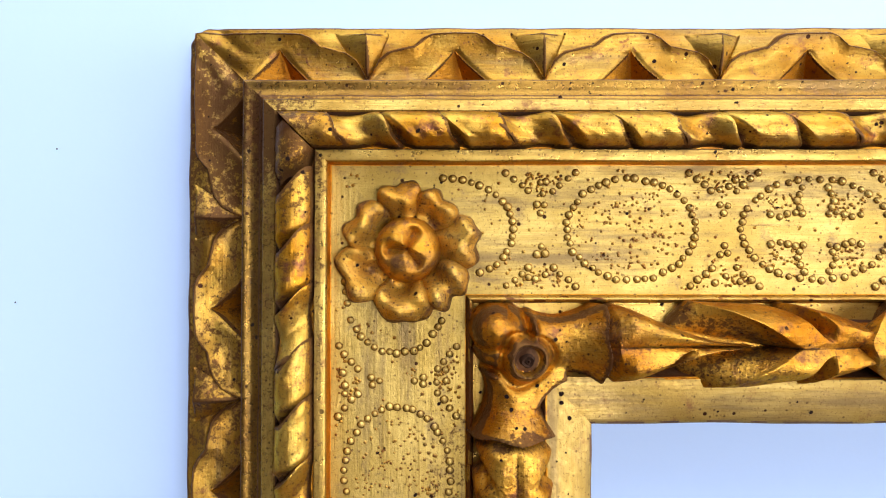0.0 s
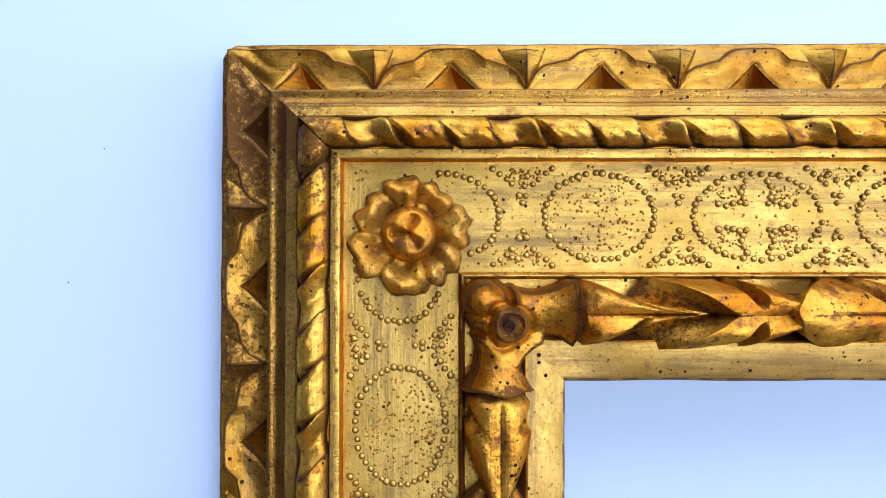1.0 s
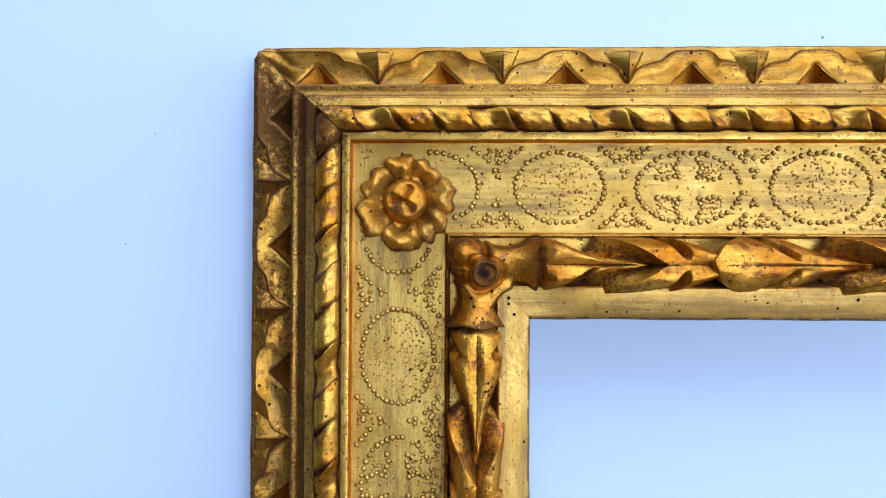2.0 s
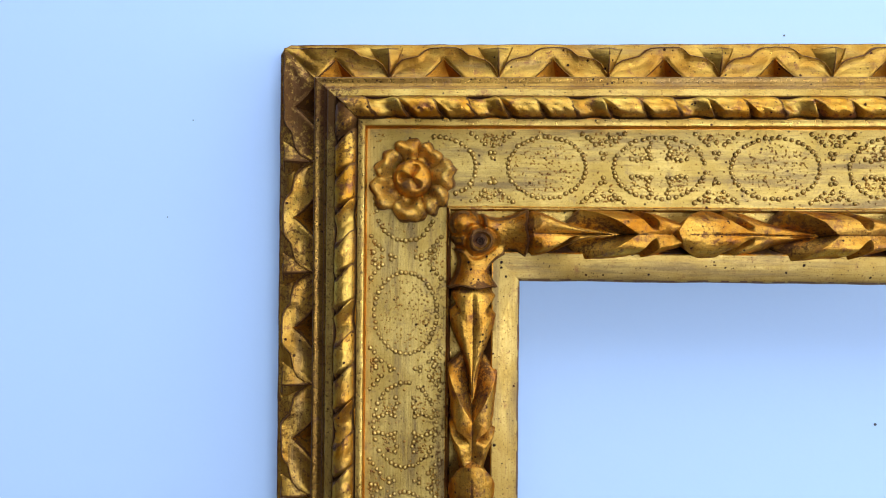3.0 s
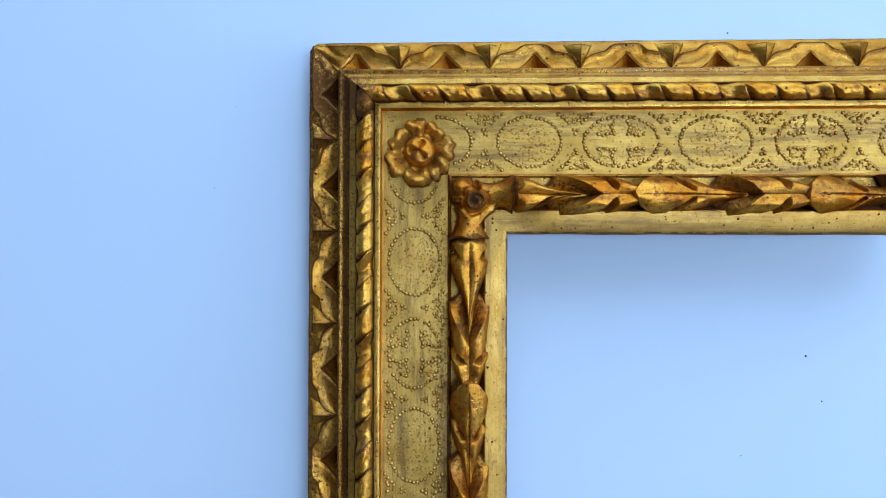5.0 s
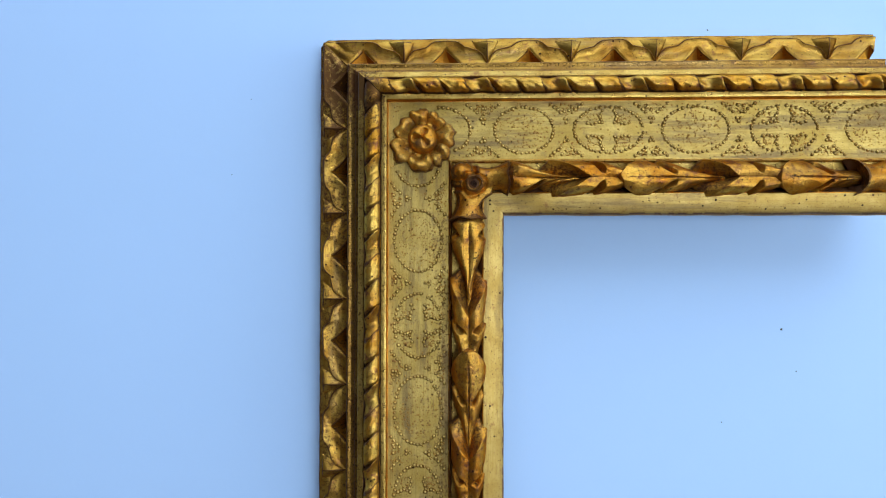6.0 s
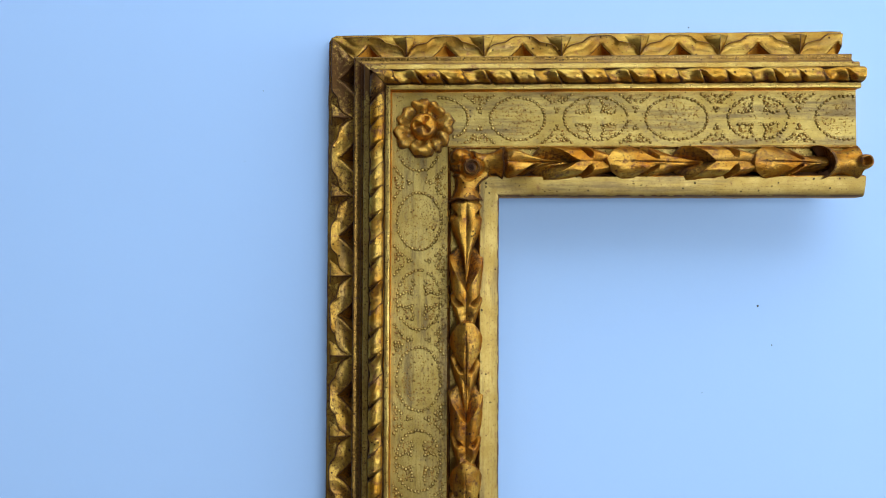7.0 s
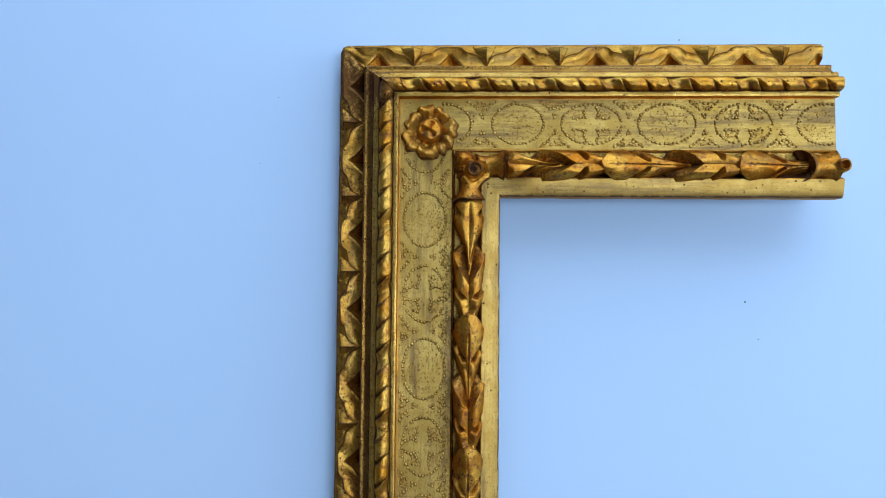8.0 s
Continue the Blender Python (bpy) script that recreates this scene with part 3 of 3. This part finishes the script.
            garland_shell("leaf", arm, lambda w: first + sweep * (1 - w) ** 0.9, min(b + unit + 1.7, hi), w0, w1, 1.08,
                          "pointed laurel leaf with a crescent cut", nu=170, nv=45, front=0.62, rise=0.80, tail=0.30, ridge=0.20, gouge=(b + unit - 1.85, 0.95), core=core, before=b + unit, taper=(b + unit - 1.3, 0.6))


CORES = []
for arm in (0, 1):
    hi = (END_CUP + 0.5, 36.0)[arm]
    th = np.linspace(-1.7, 1.7, 21)[None, :]
    uu = np.linspace(9.9, ARM_END[arm], 60)[:, None]
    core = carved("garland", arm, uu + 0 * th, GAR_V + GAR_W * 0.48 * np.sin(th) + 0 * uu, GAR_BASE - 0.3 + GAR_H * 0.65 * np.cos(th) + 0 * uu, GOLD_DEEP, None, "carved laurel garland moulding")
    CORES.append(core)
    for n in range(-1, 3):
        garland_unit(arm, BUD[arm] + n * UNIT[arm], (11.2, 11.05)[arm], hi, core)


def cup(arm, u0, u1, name="calyx_cup"):
    """A flared cup: a waist between its foot u0 and its sharp rim u1."""
    p = np.linspace(0, 1, 30)[:, None]
    th = np.linspace(-1.78, 1.78, 33)[None, :]
    r = 0.80 + 0.24 * np.clip((0.42 - p) / 0.42, 0, 1) ** 1.7 + 0.32 * np.clip((p - 0.42) / 0.58, 0, 1) ** 1.9
    r = np.where(p > 0.95, r - 0.05 * (p - 0.95) / 0.05, r)
    g = waves(int(u0 * 7) + arm, 6, 0.6, 3)
    r = r + 0.02 * g(p * 3, th)
    u = u0 + (u1 + 0.75 * np.clip(np.cos(th), 0, 1) - u0) * p + 0.05 * np.sin(th * 3 + arm)
    v = GAR_V + GAR_W * r * np.sin(th)
    h = GAR_BASE + GAR_H * r * np.cos(th) * 0.96 - 0.5 * smooth((np.abs(th) - 1.38) / 0.35)
    if u1 < u0:
        u, v, h = u[::-1], v[::-1], h[::-1]
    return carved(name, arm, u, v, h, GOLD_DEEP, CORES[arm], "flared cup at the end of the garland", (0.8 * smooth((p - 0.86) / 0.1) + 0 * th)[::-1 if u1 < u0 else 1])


cup(0, 32.6, 30.15)
# dark ring set into the cup mouth in place of its inner shade
th = np.linspace(-1.75, 1.75, 31)[None, :]
rr = np.linspace(0.45, 1.04, 6)[:, None]
mesh_object("cup_hollow_shade", place(0, 30.24 + 0.72 * np.clip(np.cos(th), 0, 1) + 0.5 * (1.04 - rr), GAR_V + GAR_W * rr * np.sin(th), GAR_BASE + GAR_H * 0.95 * rr * np.cos(th)).reshape(-1, 3),
            list(map(tuple, grid_faces(6, 31, True))), [GRIME_SHADE], frame_corner, "dark ring coloured for the shade inside the cup", None, None, 60)


def lathe(name, u, v, outline, mat, label="", lump=0.02, n=40, squash=1.0):
    """A turned form standing up from the frame: outline is (radius, height) from the middle outwards."""
    th = np.linspace(0, 2 * math.pi, n + 1)[None, :]
    rr = np.array([p[0] for p in outline])[:, None]
    hh = np.array([p[1] for p in outline])[:, None]
    g = waves(int(u * 17 + v * 5), 6, 0.8, 2)
    wob = 1 + lump * g(np.cos(th) * 2, np.sin(th) * 2 + rr)
    x = u + rr * wob * np.cos(th)
    y = v + rr * wob * np.sin(th) * squash
    z = hh + lump * 1.5 * g(x * 2, y * 2)
    verts = place(0, x, y, z).reshape(-1, 3)
    run = np.stack([x.ravel(), y.ravel()], -1)
    return mesh_object(name, verts, list(map(tuple, grid_faces(len(outline), n + 1, True))), [mat], frame_corner, label, None, run, 60)


def corner_mass():
    """Knob, drilled boss and the two cups at the inner corner, carved out of one piece."""
    n = 132
    line = np.linspace(7.74, 11.50, n)
    u, v = np.meshgrid(line, line, indexing="ij")
    lump = waves(61, 9, 0.7, 3.2)
    fine = waves(62, 9, 3.0, 8.0)

    def dome(cu, cv, rad, base, tall):
        d = np.hypot(u - cu, v - cv) / rad
        return base + tall * np.sqrt(np.clip(1 - d ** 2, 0, 1)) - 3 * np.clip(d - 1, 0, 1)

    def cup_form(a, c, rim, mid):
        p = np.clip((a - 8.9) / (rim - 8.9), 0, 1)
        r = 0.64 + 0.34 * np.clip((0.50 - p) / 0.5, 0, 1) ** 1.6 + 0.42 * np.clip((p - 0.50) / 0.5, 0, 1) ** 1.8
        d = (c - mid) / (GAR_W * r)
        body = GAR_BASE + GAR_H * 0.94 * r * np.sqrt(np.clip(1 - d ** 2, 0, 1)) - 4 * np.clip(np.abs(d) - 1, 0, 1)
        wavy = rim + 0.05 * np.sin(c * 5.0)
        return body - 6.0 * np.clip(a - wavy, 0, 1) - 5.0 * np.clip(9.0 - a, 0, 2) * (1 - smooth((a - 8.4) / 0.7))

    round_in = np.hypot(u - 10.80, v - 10.88)
    web = 4.30 - 5 * np.clip(1.34 - round_in, 0, 2) - 5 * np.clip(u - 10.3, 0, 2) - 5 * np.clip(v - 10.3, 0, 2) - 0.5 * np.clip(9.6 - np.minimum(u, v), 0, 0.4) - 4 * np.clip(9.0 - np.minimum(u, v), 0, 2)
    parts = [web, dome(8.56, 8.38, 0.60, 3.75, 1.15), cup_form(u, v, 11.26, GAR_V), cup_form(v, u, 11.05, GAR_V + 0.26), dome(9.30, 9.10, 0.60, 3.9, 1.02)]
    sharp = 9.0
    h = np.log(sum(np.exp(np.clip(sharp * (q - 4.0), -60, 60)) for q in parts)) / sharp + 4.0
    # creases between the knob and the cups
    for a, c in ((u, v), (v, u)):
        h = h - 0.32 * np.exp(-((a - 9.22 - 0.25 * (c - 7.9)) / 0.10) ** 2) * smooth((8.75 - c) / 0.3)
        h = h + 0.22 * np.exp(-((a - 9.46 - 0.10 * (c - 7.9)) / 0.09) ** 2) * smooth((8.70 - c) / 0.3)
    d = np.hypot(u - 9.28, v - 9.10) * (1 + 0.15 * lump(u * 1.6, v * 1.6))
    h = h + 0.10 * np.exp(-((d - 0.46) / 0.10) ** 2) - 0.16 * np.exp(-((d - 0.66) / 0.09) ** 2)
    h = h - (0.34 + 0.12 * fine(u * 1.5, v * 1.5)) * smooth((0.42 - d) / 0.13)
    h = h + 0.07 * lump(u, v) + 0.022 * fine(u, v)
    verts = place(0, u, v, h).reshape(-1, 3)
    faces = grid_faces(n, n, True)
    keep = (h.ravel()[faces] > 3.22).any(1)
    cu, cv = [x.ravel()[faces].mean(1)[keep] for x in (u, v)]
    rag = fine(cu * 0.8, cv * 0.8) * 0.5 + lump(cu * 1.5, cv * 1.5) * 0.4
    # floor of the drilled hole, coloured brown for debris and shade
    stain = np.hypot(cu - 9.28, cv - 9.10) + 0.16 * rag < 0.30
    worn = np.maximum(0.15 + 0.8 * rubbed_edges(h, 4, 0.012, 0.06), 0.95 * np.exp(-((u - 9.25) / 0.55) ** 2 - ((v - 10.95) / 0.22) ** 2))
    worn = np.maximum(worn, 0.7 * np.exp(-((u - 11.22) / 0.10) ** 2) * (v < 10.2))
    worn = np.maximum(worn, 0.3 * np.exp(-((d - 0.33) / 0.07) ** 2))
    mesh_object("corner_ornament", verts, list(map(tuple, faces[keep])), [GOLD_DEEP, GRIME_SHADE], frame_corner, "carved corner knob with a drilled boss and two cups", list(map(int, stain)),
                np.stack([u.ravel(), v.ravel()], -1), 50, worn)


corner_mass()
# dark plug in the boss: debris and the shade of its hole, as colour
lathe("boss_hole", 9.28, 9.10, [(0.0, 4.40), (0.04, 4.50), (0.08, 4.46), (0.14, 4.52), (0.20, 4.36)], HOLE_DARK, "dark lump for the debris and shade in the drilled hole", 0.12, 24)
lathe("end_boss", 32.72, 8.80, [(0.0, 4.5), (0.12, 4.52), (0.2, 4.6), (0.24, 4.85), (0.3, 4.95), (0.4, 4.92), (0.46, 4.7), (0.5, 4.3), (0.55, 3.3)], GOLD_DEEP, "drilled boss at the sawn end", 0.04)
# ---- rosette ----
ROS = (6.30, 6.36)
ROS_ANGLES = ((8, 1.80, 30), (55, 1.62, 27), (98, 1.70, 24), (150, 1.64, 33), (207, 1.86, 31), (265, 1.84, 32), (318, 1.74, 29))
nr, nt = 34, 73
p = np.linspace(0, 1, nr)[:, None]
t = np.linspace(0, 2 * math.pi, nt)[None, :]
x = ROS[0] + 0.87 * p * np.cos(t)
y = ROS[1] - 0.87 * p * np.sin(t)
cut = np.zeros_like(p * t)
for deg, deep in ((68, 0.27), (182, 0.30), (305, 0.24)):
    off = (t - radians(deg) + math.pi) % (2 * math.pi) - math.pi
    across = p * np.abs(np.sin(np.clip(off, -1.5, 1.5)))
    cut = np.maximum(cut, deep * np.clip(1 - across / (0.08 + 0.42 * p), 0, 1) * smooth((0.76 - p) / 0.22))
cut = np.maximum(cut, 0.34 * np.clip(1 - p / 0.16, 0, 1))
knurl = waves(53, 8, 0.8, 3.5)
h = 3.40 + 0.78 * np.sqrt(np.clip(1 - p ** 3.2, 0, 1)) - cut + 0.05 * knurl(x * 2, y * 2) * (1 - p ** 4)
rosette = mesh_object("rosette", place(0, x, y, h).reshape(-1, 3), list(map(tuple, grid_faces(nr, nt, False))), [GOLD_BUTTON], frame_corner,
            "carved gilded rosette with a three-cut centre", None, np.stack([x.ravel(), y.ravel()], -1), 40)
for k, (deg, reach, spread) in enumerate(ROS_ANGLES):
    a = radians(deg)
    nr, nt = 28, 37
    p = np.linspace(0, 1, nr)[:, None]
    t = np.linspace(-1, 1, nt)[None, :]
    g = waves(100 + k, 6, 0.8, 3)
    lumps = waves(140 + k, 8, 1.0, 3.2)
    cleft = 0.12 * (k % 3 - 1)
    outline = 1 - 0.10 * np.exp(-((t - cleft) / 0.24) ** 2) * p - 0.22 * np.abs(t) ** 4 * p + 0.06 * g(t * 3.2, 0 * t)
    rad = 0.35 + (reach + 0.19 - 0.35) * p * outline
    ang = a + t * radians(spread + 2) * np.sqrt(np.clip(1 - (np.clip((p - 0.65) / 0.35, 0, 1) ** 2.5) * 0.45, 0, 1))
    x = ROS[0] + rad * np.cos(ang)
    y = ROS[1] - rad * np.sin(ang)
    edge = np.sqrt(np.clip(1 - p ** 7, 0, 1)) * np.sqrt(np.clip(1 - np.abs(t) ** 7, 0, 1))
    lobes = np.exp(-((t - cleft - 0.42) / 0.42) ** 2) + np.exp(-((t - cleft + 0.42) / 0.42) ** 2)
    rim = np.exp(-((p - 0.80) / 0.20) ** 2) * (0.35 + 0.65 * lobes) + 0.45 * np.exp(-((np.abs(t) - 0.78) / 0.2) ** 2) * p
    h = 3.14 - 0.34 * smooth((0.62 - p) / 0.30) + edge * (0.46 + 0.20 * rim * (0.75 + 0.4 * lumps(x * 1.6, y * 1.6)) + 0.24 * np.cos(t * 1.5) - 0.16 * np.exp(-((p - 0.50) / 0.13) ** 2) * np.exp(-((t - cleft) / 0.35) ** 2) - 0.08 * np.exp(-((t - cleft) / 0.24) ** 2) * p + 0.20 * g(x * 1.7, y * 1.7) + 0.16 * lumps(x * 2.5, y * 2.5) + 0.05 * (k % 2))
    # darker along the rim, in the carved dent and in patches
    worn = 0.15 + 0.72 * smooth((p - 0.88) / 0.08) + 0.3 * np.exp(-((p - 0.5) / 0.12) ** 2) * np.exp(-(t / 0.4) ** 2) + 0.2 * smooth(g(x * 1.3 + 4, y * 1.3)) + 0 * t
    verts = place(0, x, y, h).reshape(-1, 3)
    run = np.stack([x.ravel(), y.ravel()], -1)
    mesh_object("petal", verts, list(map(tuple, grid_faces(nr, nt, False))), [GOLD_PETAL], rosette, "two-lobed petal with a rolled rim", None, run, 60, worn)
# ---- flecks on the wall ----
for x, z, r in ((28.45, -17.7, 0.07), (29.35, -20.3, 0.045), (24.75, -23.5, 0.035), (-6.25, -7.95, 0.03), (-5.0, -3.1, 0.03), (24.0, 1.06, 0.05)):
    n = 10
    ring = [(x * CM + r * CM * math.cos(i * 6.2832 / n), -0.0002, z * CM + TOP + r * CM * math.sin(i * 6.2832 / n)) for i in range(n)]
    ob = mesh_object("wall_fleck", ring + [(x * CM, -0.0005, z * CM + TOP)], [(i, (i + 1) % n, n) for i in range(n)], [FLECK], None)
    tagged(ob, "tiny dark speck on the white wall", "speck", "specks on the wall")

# ---- punched beading of the frieze ----
PANELS = [ob for ob in frame_corner.children if ob.name.split(".")[0] == "panel"]
RINGS = (((7.35, 1.75), (12.2, 1.70), (17.1, 1.98), (22.1, 1.90), (27.15, 1.86), (32.5, 1.85)),
         ((7.35, 1.75), (12.3, 1.80), (17.25, 1.86), (22.2, 1.98), (27.3, 1.90), (32.3, 1.85)))
MID_V = 5.82


def bead_shape(n, rings):
    verts, faces = [(1.38 * math.cos(i * 2 * math.pi / n), -0.14, 1.32 * math.sin(i * 2 * math.pi / n)) for i in range(n)], []
    rings += 1
    for k in range(rings - 1):
        a = 0.42 + (k / (rings - 1)) ** 1.3 * (math.pi / 2 - 0.42)
        verts += [(math.cos(a) * math.cos(i * 2 * math.pi / n), -math.sin(a), math.cos(a) * math.sin(i * 2 * math.pi / n)) for i in range(n)]
    verts.append((0, -1, 0))
    for k in range(rings - 1):
        faces += [(k * n + i, k * n + (i + 1) % n, (k + 1) * n + (i + 1) % n, (k + 1) * n + i) for i in range(n)]
    faces += [((rings - 1) * n + i, (rings - 1) * n + (i + 1) % n, rings * n) for i in range(n)]
    return np.array(verts), faces


def line_of(points, step):
    """Even steps along a bent line."""
    out = []
    for (x0, y0), (x1, y1) in zip(points, points[1:]):
        n = max(1, int(round(math.hypot(x1 - x0, y1 - y0) / step)))
        out += [(x0 + (x1 - x0) * i / n, y0 + (y1 - y0) * i / n) for i in range(n)]
    return out


def punch_pattern(arm):
    r = random.Random(31 + arm)
    big, small = [], []
    for k, (c, wide) in enumerate(RINGS[arm]):
        n = 42
        for i in range(n):
            a = i * 2 * math.pi / n + r.uniform(-0.015, 0.015)
            if r.random() < 0.985:
                big.append((c + (wide + r.uniform(-0.03, 0.03)) * math.cos(a), MID_V + (1.34 + r.uniform(-0.03, 0.03)) * math.sin(a)))
        if k % 2 == 0 and k:
            for sx in (-1, 1):
                for sy in (-1, 1):
                    arc = [(c + sx * 0.34, MID_V + sy * 1.12), (c + sx * 0.50, MID_V + sy * 0.75), (c + sx * 0.36, MID_V + sy * 0.42), (c + sx * 0.30, MID_V + sy * 0.14)]
                    big += line_of(arc, 0.23)
                    big += line_of([(c + sx * 0.55, MID_V + sy * 0.46), (c + sx * 0.95, MID_V + sy * 0.34), (c + sx * 1.45, MID_V + sy * 0.46)], 0.24)
                    for _ in range(22):
                        small.append((c + sx * r.uniform(0.55, 1.25), MID_V + sy * r.uniform(0.5, 0.95)))
        elif k:
            for _ in range(120):
                a, q = r.uniform(0, 6.2832), math.sqrt(r.random())
                small.append((c + 1.5 * q * math.cos(a), MID_V + 1.05 * q * math.sin(a)))
        m = c + 2.47
        for sy in (-1, 1):
            for sx in (-1, 1):
                big += line_of([(m + sx * 0.92, MID_V + sy * 1.50), (m + sx * 0.50, MID_V + sy * 1.18), (m + sx * 0.16, MID_V + sy * 0.86)], 0.23)
            big += [(m - 0.10, MID_V + sy * 0.66), (m + 0.09, MID_V + sy * 0.64), (m, MID_V + sy * 0.44)]
            for _ in range(30):
                q = math.sqrt(r.random())
                small.append((m + r.uniform(-0.78, 0.78) * q, MID_V + sy * (0.85 + 0.68 * q)))
            for _ in range(3):
                q = math.sqrt(r.random())
                big.append((m + r.uniform(-0.55, 0.55) * q, MID_V + sy * (0.85 + 0.6 * q)))
    for _ in range(420):
        small.append((r.uniform(4.3, ARM_END[arm]), r.uniform(4.25, 7.4)))

    def free(p):
        u, v = p
        return v < u - 0.12 and u < ARM_END[arm] - 0.1 and 4.2 < v < 7.48 and math.hypot(u - ROS[0], v - ROS[1]) > 1.95 and math.hypot(u - ROS[1], v - ROS[0]) > 1.9
    jit = lambda p, d: (p[0] + r.uniform(-d, d), p[1] + r.uniform(-d, d))
    return [jit(p, 0.016) for p in big if free(p)], [p for p in small if free(p)]


HEMI, HEMI_FACES = bead_shape(10, 3)
PYR, PYR_FACES = bead_shape(6, 2)
bead_mesh = bpy.data.meshes.new("bead")
bead_mesh.from_pydata([tuple(v) for v in HEMI], [], HEMI_FACES)
bead_mesh.polygons.foreach_set("use_smooth", [True] * len(bead_mesh.polygons))
bead_mesh.materials.append(GOLD_BEAD)
# foot ring in darker gold, for the soiling and shade round each bead
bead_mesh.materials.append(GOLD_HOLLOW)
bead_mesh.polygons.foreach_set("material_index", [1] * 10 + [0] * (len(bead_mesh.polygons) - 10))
bead_mesh.uv_layers.new(name="run")


def joined_beads(name, arm, items, shape, faces, label, mat):
    verts, allf, run = [], [], []
    for (u, v), size, tall in items:
        n = len(verts)
        c = place(arm, np.array(u), np.array(v), np.array(3.235))
        verts += [tuple(c + CM * np.array((x * size, y * tall, z * size))) for x, y, z in shape]
        run += [(u, v)] * len(shape)
        allf += [tuple(n + i for i in f) for f in faces]
    # the same darker foot ring, coloured in for soiling and shade
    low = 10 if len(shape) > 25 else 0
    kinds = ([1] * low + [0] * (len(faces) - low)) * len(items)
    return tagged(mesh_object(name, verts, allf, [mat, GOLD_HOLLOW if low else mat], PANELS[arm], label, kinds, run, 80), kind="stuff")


BEAD_R = random.Random(5)
for arm in (0, 1):
    big, small = punch_pattern(arm)
    big.sort()
    near, far = big[:190], big[190:]
    for u, v in near:
        size = BEAD_R.uniform(0.068, 0.092)
        ob = new("bead", bead_mesh)
        ob.parent = PANELS[arm]
        ob.location = place(arm, np.array(u), np.array(v), np.array(3.235)).tolist()
        ob.scale = (size * CM, BEAD_R.uniform(0.078, 0.104) * CM, size * CM)
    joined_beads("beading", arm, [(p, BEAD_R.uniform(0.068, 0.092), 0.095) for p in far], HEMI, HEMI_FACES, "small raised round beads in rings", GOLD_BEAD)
    joined_beads("stippling", arm, [(p, BEAD_R.uniform(0.022, 0.044), 0.04) for p in small], PYR, PYR_FACES, "fine punched stippling", GOLD_OUTER)

# ---- worm holes: flat dark discs on the gilding, for the shade in each ----
bpy.context.view_layer.update()
DEPS = bpy.context.evaluated_depsgraph_get()
HOLE_R = random.Random(19)
spots = []
for arm in (0, 1):
    for _ in range(230):
        u, v = HOLE_R.uniform(0.4, ARM_END[arm] - 0.3), HOLE_R.choice((HOLE_R.uniform(0.1, 10.6), HOLE_R.uniform(7.9, 10.6), HOLE_R.uniform(0.2, 4.0)))
        if v < u:
            spots.append((arm, u, v, HOLE_R.choice((0.02, 0.025, 0.03, 0.035, 0.055))))
    for _ in range(7):
        u, v = HOLE_R.uniform(3.0, ARM_END[arm] - 1), HOLE_R.uniform(0.5, 10.4)
        for _ in range(HOLE_R.randint(3, 5)):
            if v < u - 0.5:
                spots.append((arm, u + HOLE_R.uniform(-0.35, 0.35), v + HOLE_R.uniform(-0.25, 0.25), HOLE_R.uniform(0.025, 0.05)))
spots += [(1, 4.1 + du, 3.35 + dv, 0.06) for du, dv in ((0.0, 0.0), (0.25, -0.22), (0.42, 0.06))]
spots += [(1, 13.0 + du, 9.4 + dv, 0.06) for du, dv in ((0.0, 0.0), (0.28, 0.0), (0.15, 0.13), (0.45, 0.02), (0.3, -0.1))]
spots += [(0, x, z, r) for x, z, r in ((8.8, 10.0, 0.06), (8.9, 10.3, 0.055), (8.2, 10.1, 0.045), (10.0, 8.6, 0.06), (10.4, 10.6, 0.06), (10.2, 10.0, 0.07), (10.2, 10.22, 0.06),
                                       (9.0, 10.7, 0.05), (9.2, 10.72, 0.05), (6.6, 3.4, 0.07), (12.1, 5.4, 0.05), (13.3, 0.9, 0.06), (10.7, 1.0, 0.06), (22.9, 10.0, 0.075), (25.7, 10.5, 0.06))]
spots += [(0, x, z, r) for x, z, r in ((26.9, 8.7, 0.06), (27.1, 8.8, 0.06), (29.6, 8.9, 0.06), (30.0, 9.75, 0.075), (31.0, 10.3, 0.06), (9.95, 17.8, 0.08), (10.2, 21.7, 0.06), (9.4, 19.9, 0.06),
                                       (9.4, 25.9, 0.06), (3.2, 26.0, 0.06), (3.4, 26.1, 0.06), (3.6, 26.0, 0.06), (1.0, 24.9, 0.06), (6.5, 12.8, 0.06), (5.5, 11.7, 0.05))]
verts, faces = [], []
for arm, u, v, r in spots:
    x, z = (u, v) if arm == 0 else (v, u)
    hit, at, normal, _, ob, _ = scene.ray_cast(DEPS, Vector((x * CM, -0.2, TOP - z * CM)), Vector((0, 1, 0)))
    if not hit or ob.name.startswith("wall") or ob.name.startswith("bead") or normal.y > -0.35:
        continue
    base = at - frame_corner.location + normal * 0.00012
    side = normal.orthogonal().normalized()
    other = normal.cross(side)
    n, k = len(verts), 9
    squash = HOLE_R.uniform(0.7, 1.0)
    verts += [tuple(base + (side * math.cos(i * 6.2832 / k) + other * squash * math.sin(i * 6.2832 / k)) * r * CM * HOLE_R.uniform(0.85, 1.1)) for i in range(k)]
    faces.append(tuple(range(n, n + k)))
tagged(mesh_object("wormhole_scatter", verts, faces, [WORM], frame_corner, "flat dark discs for the shade in small worm holes"), kind="stuff")
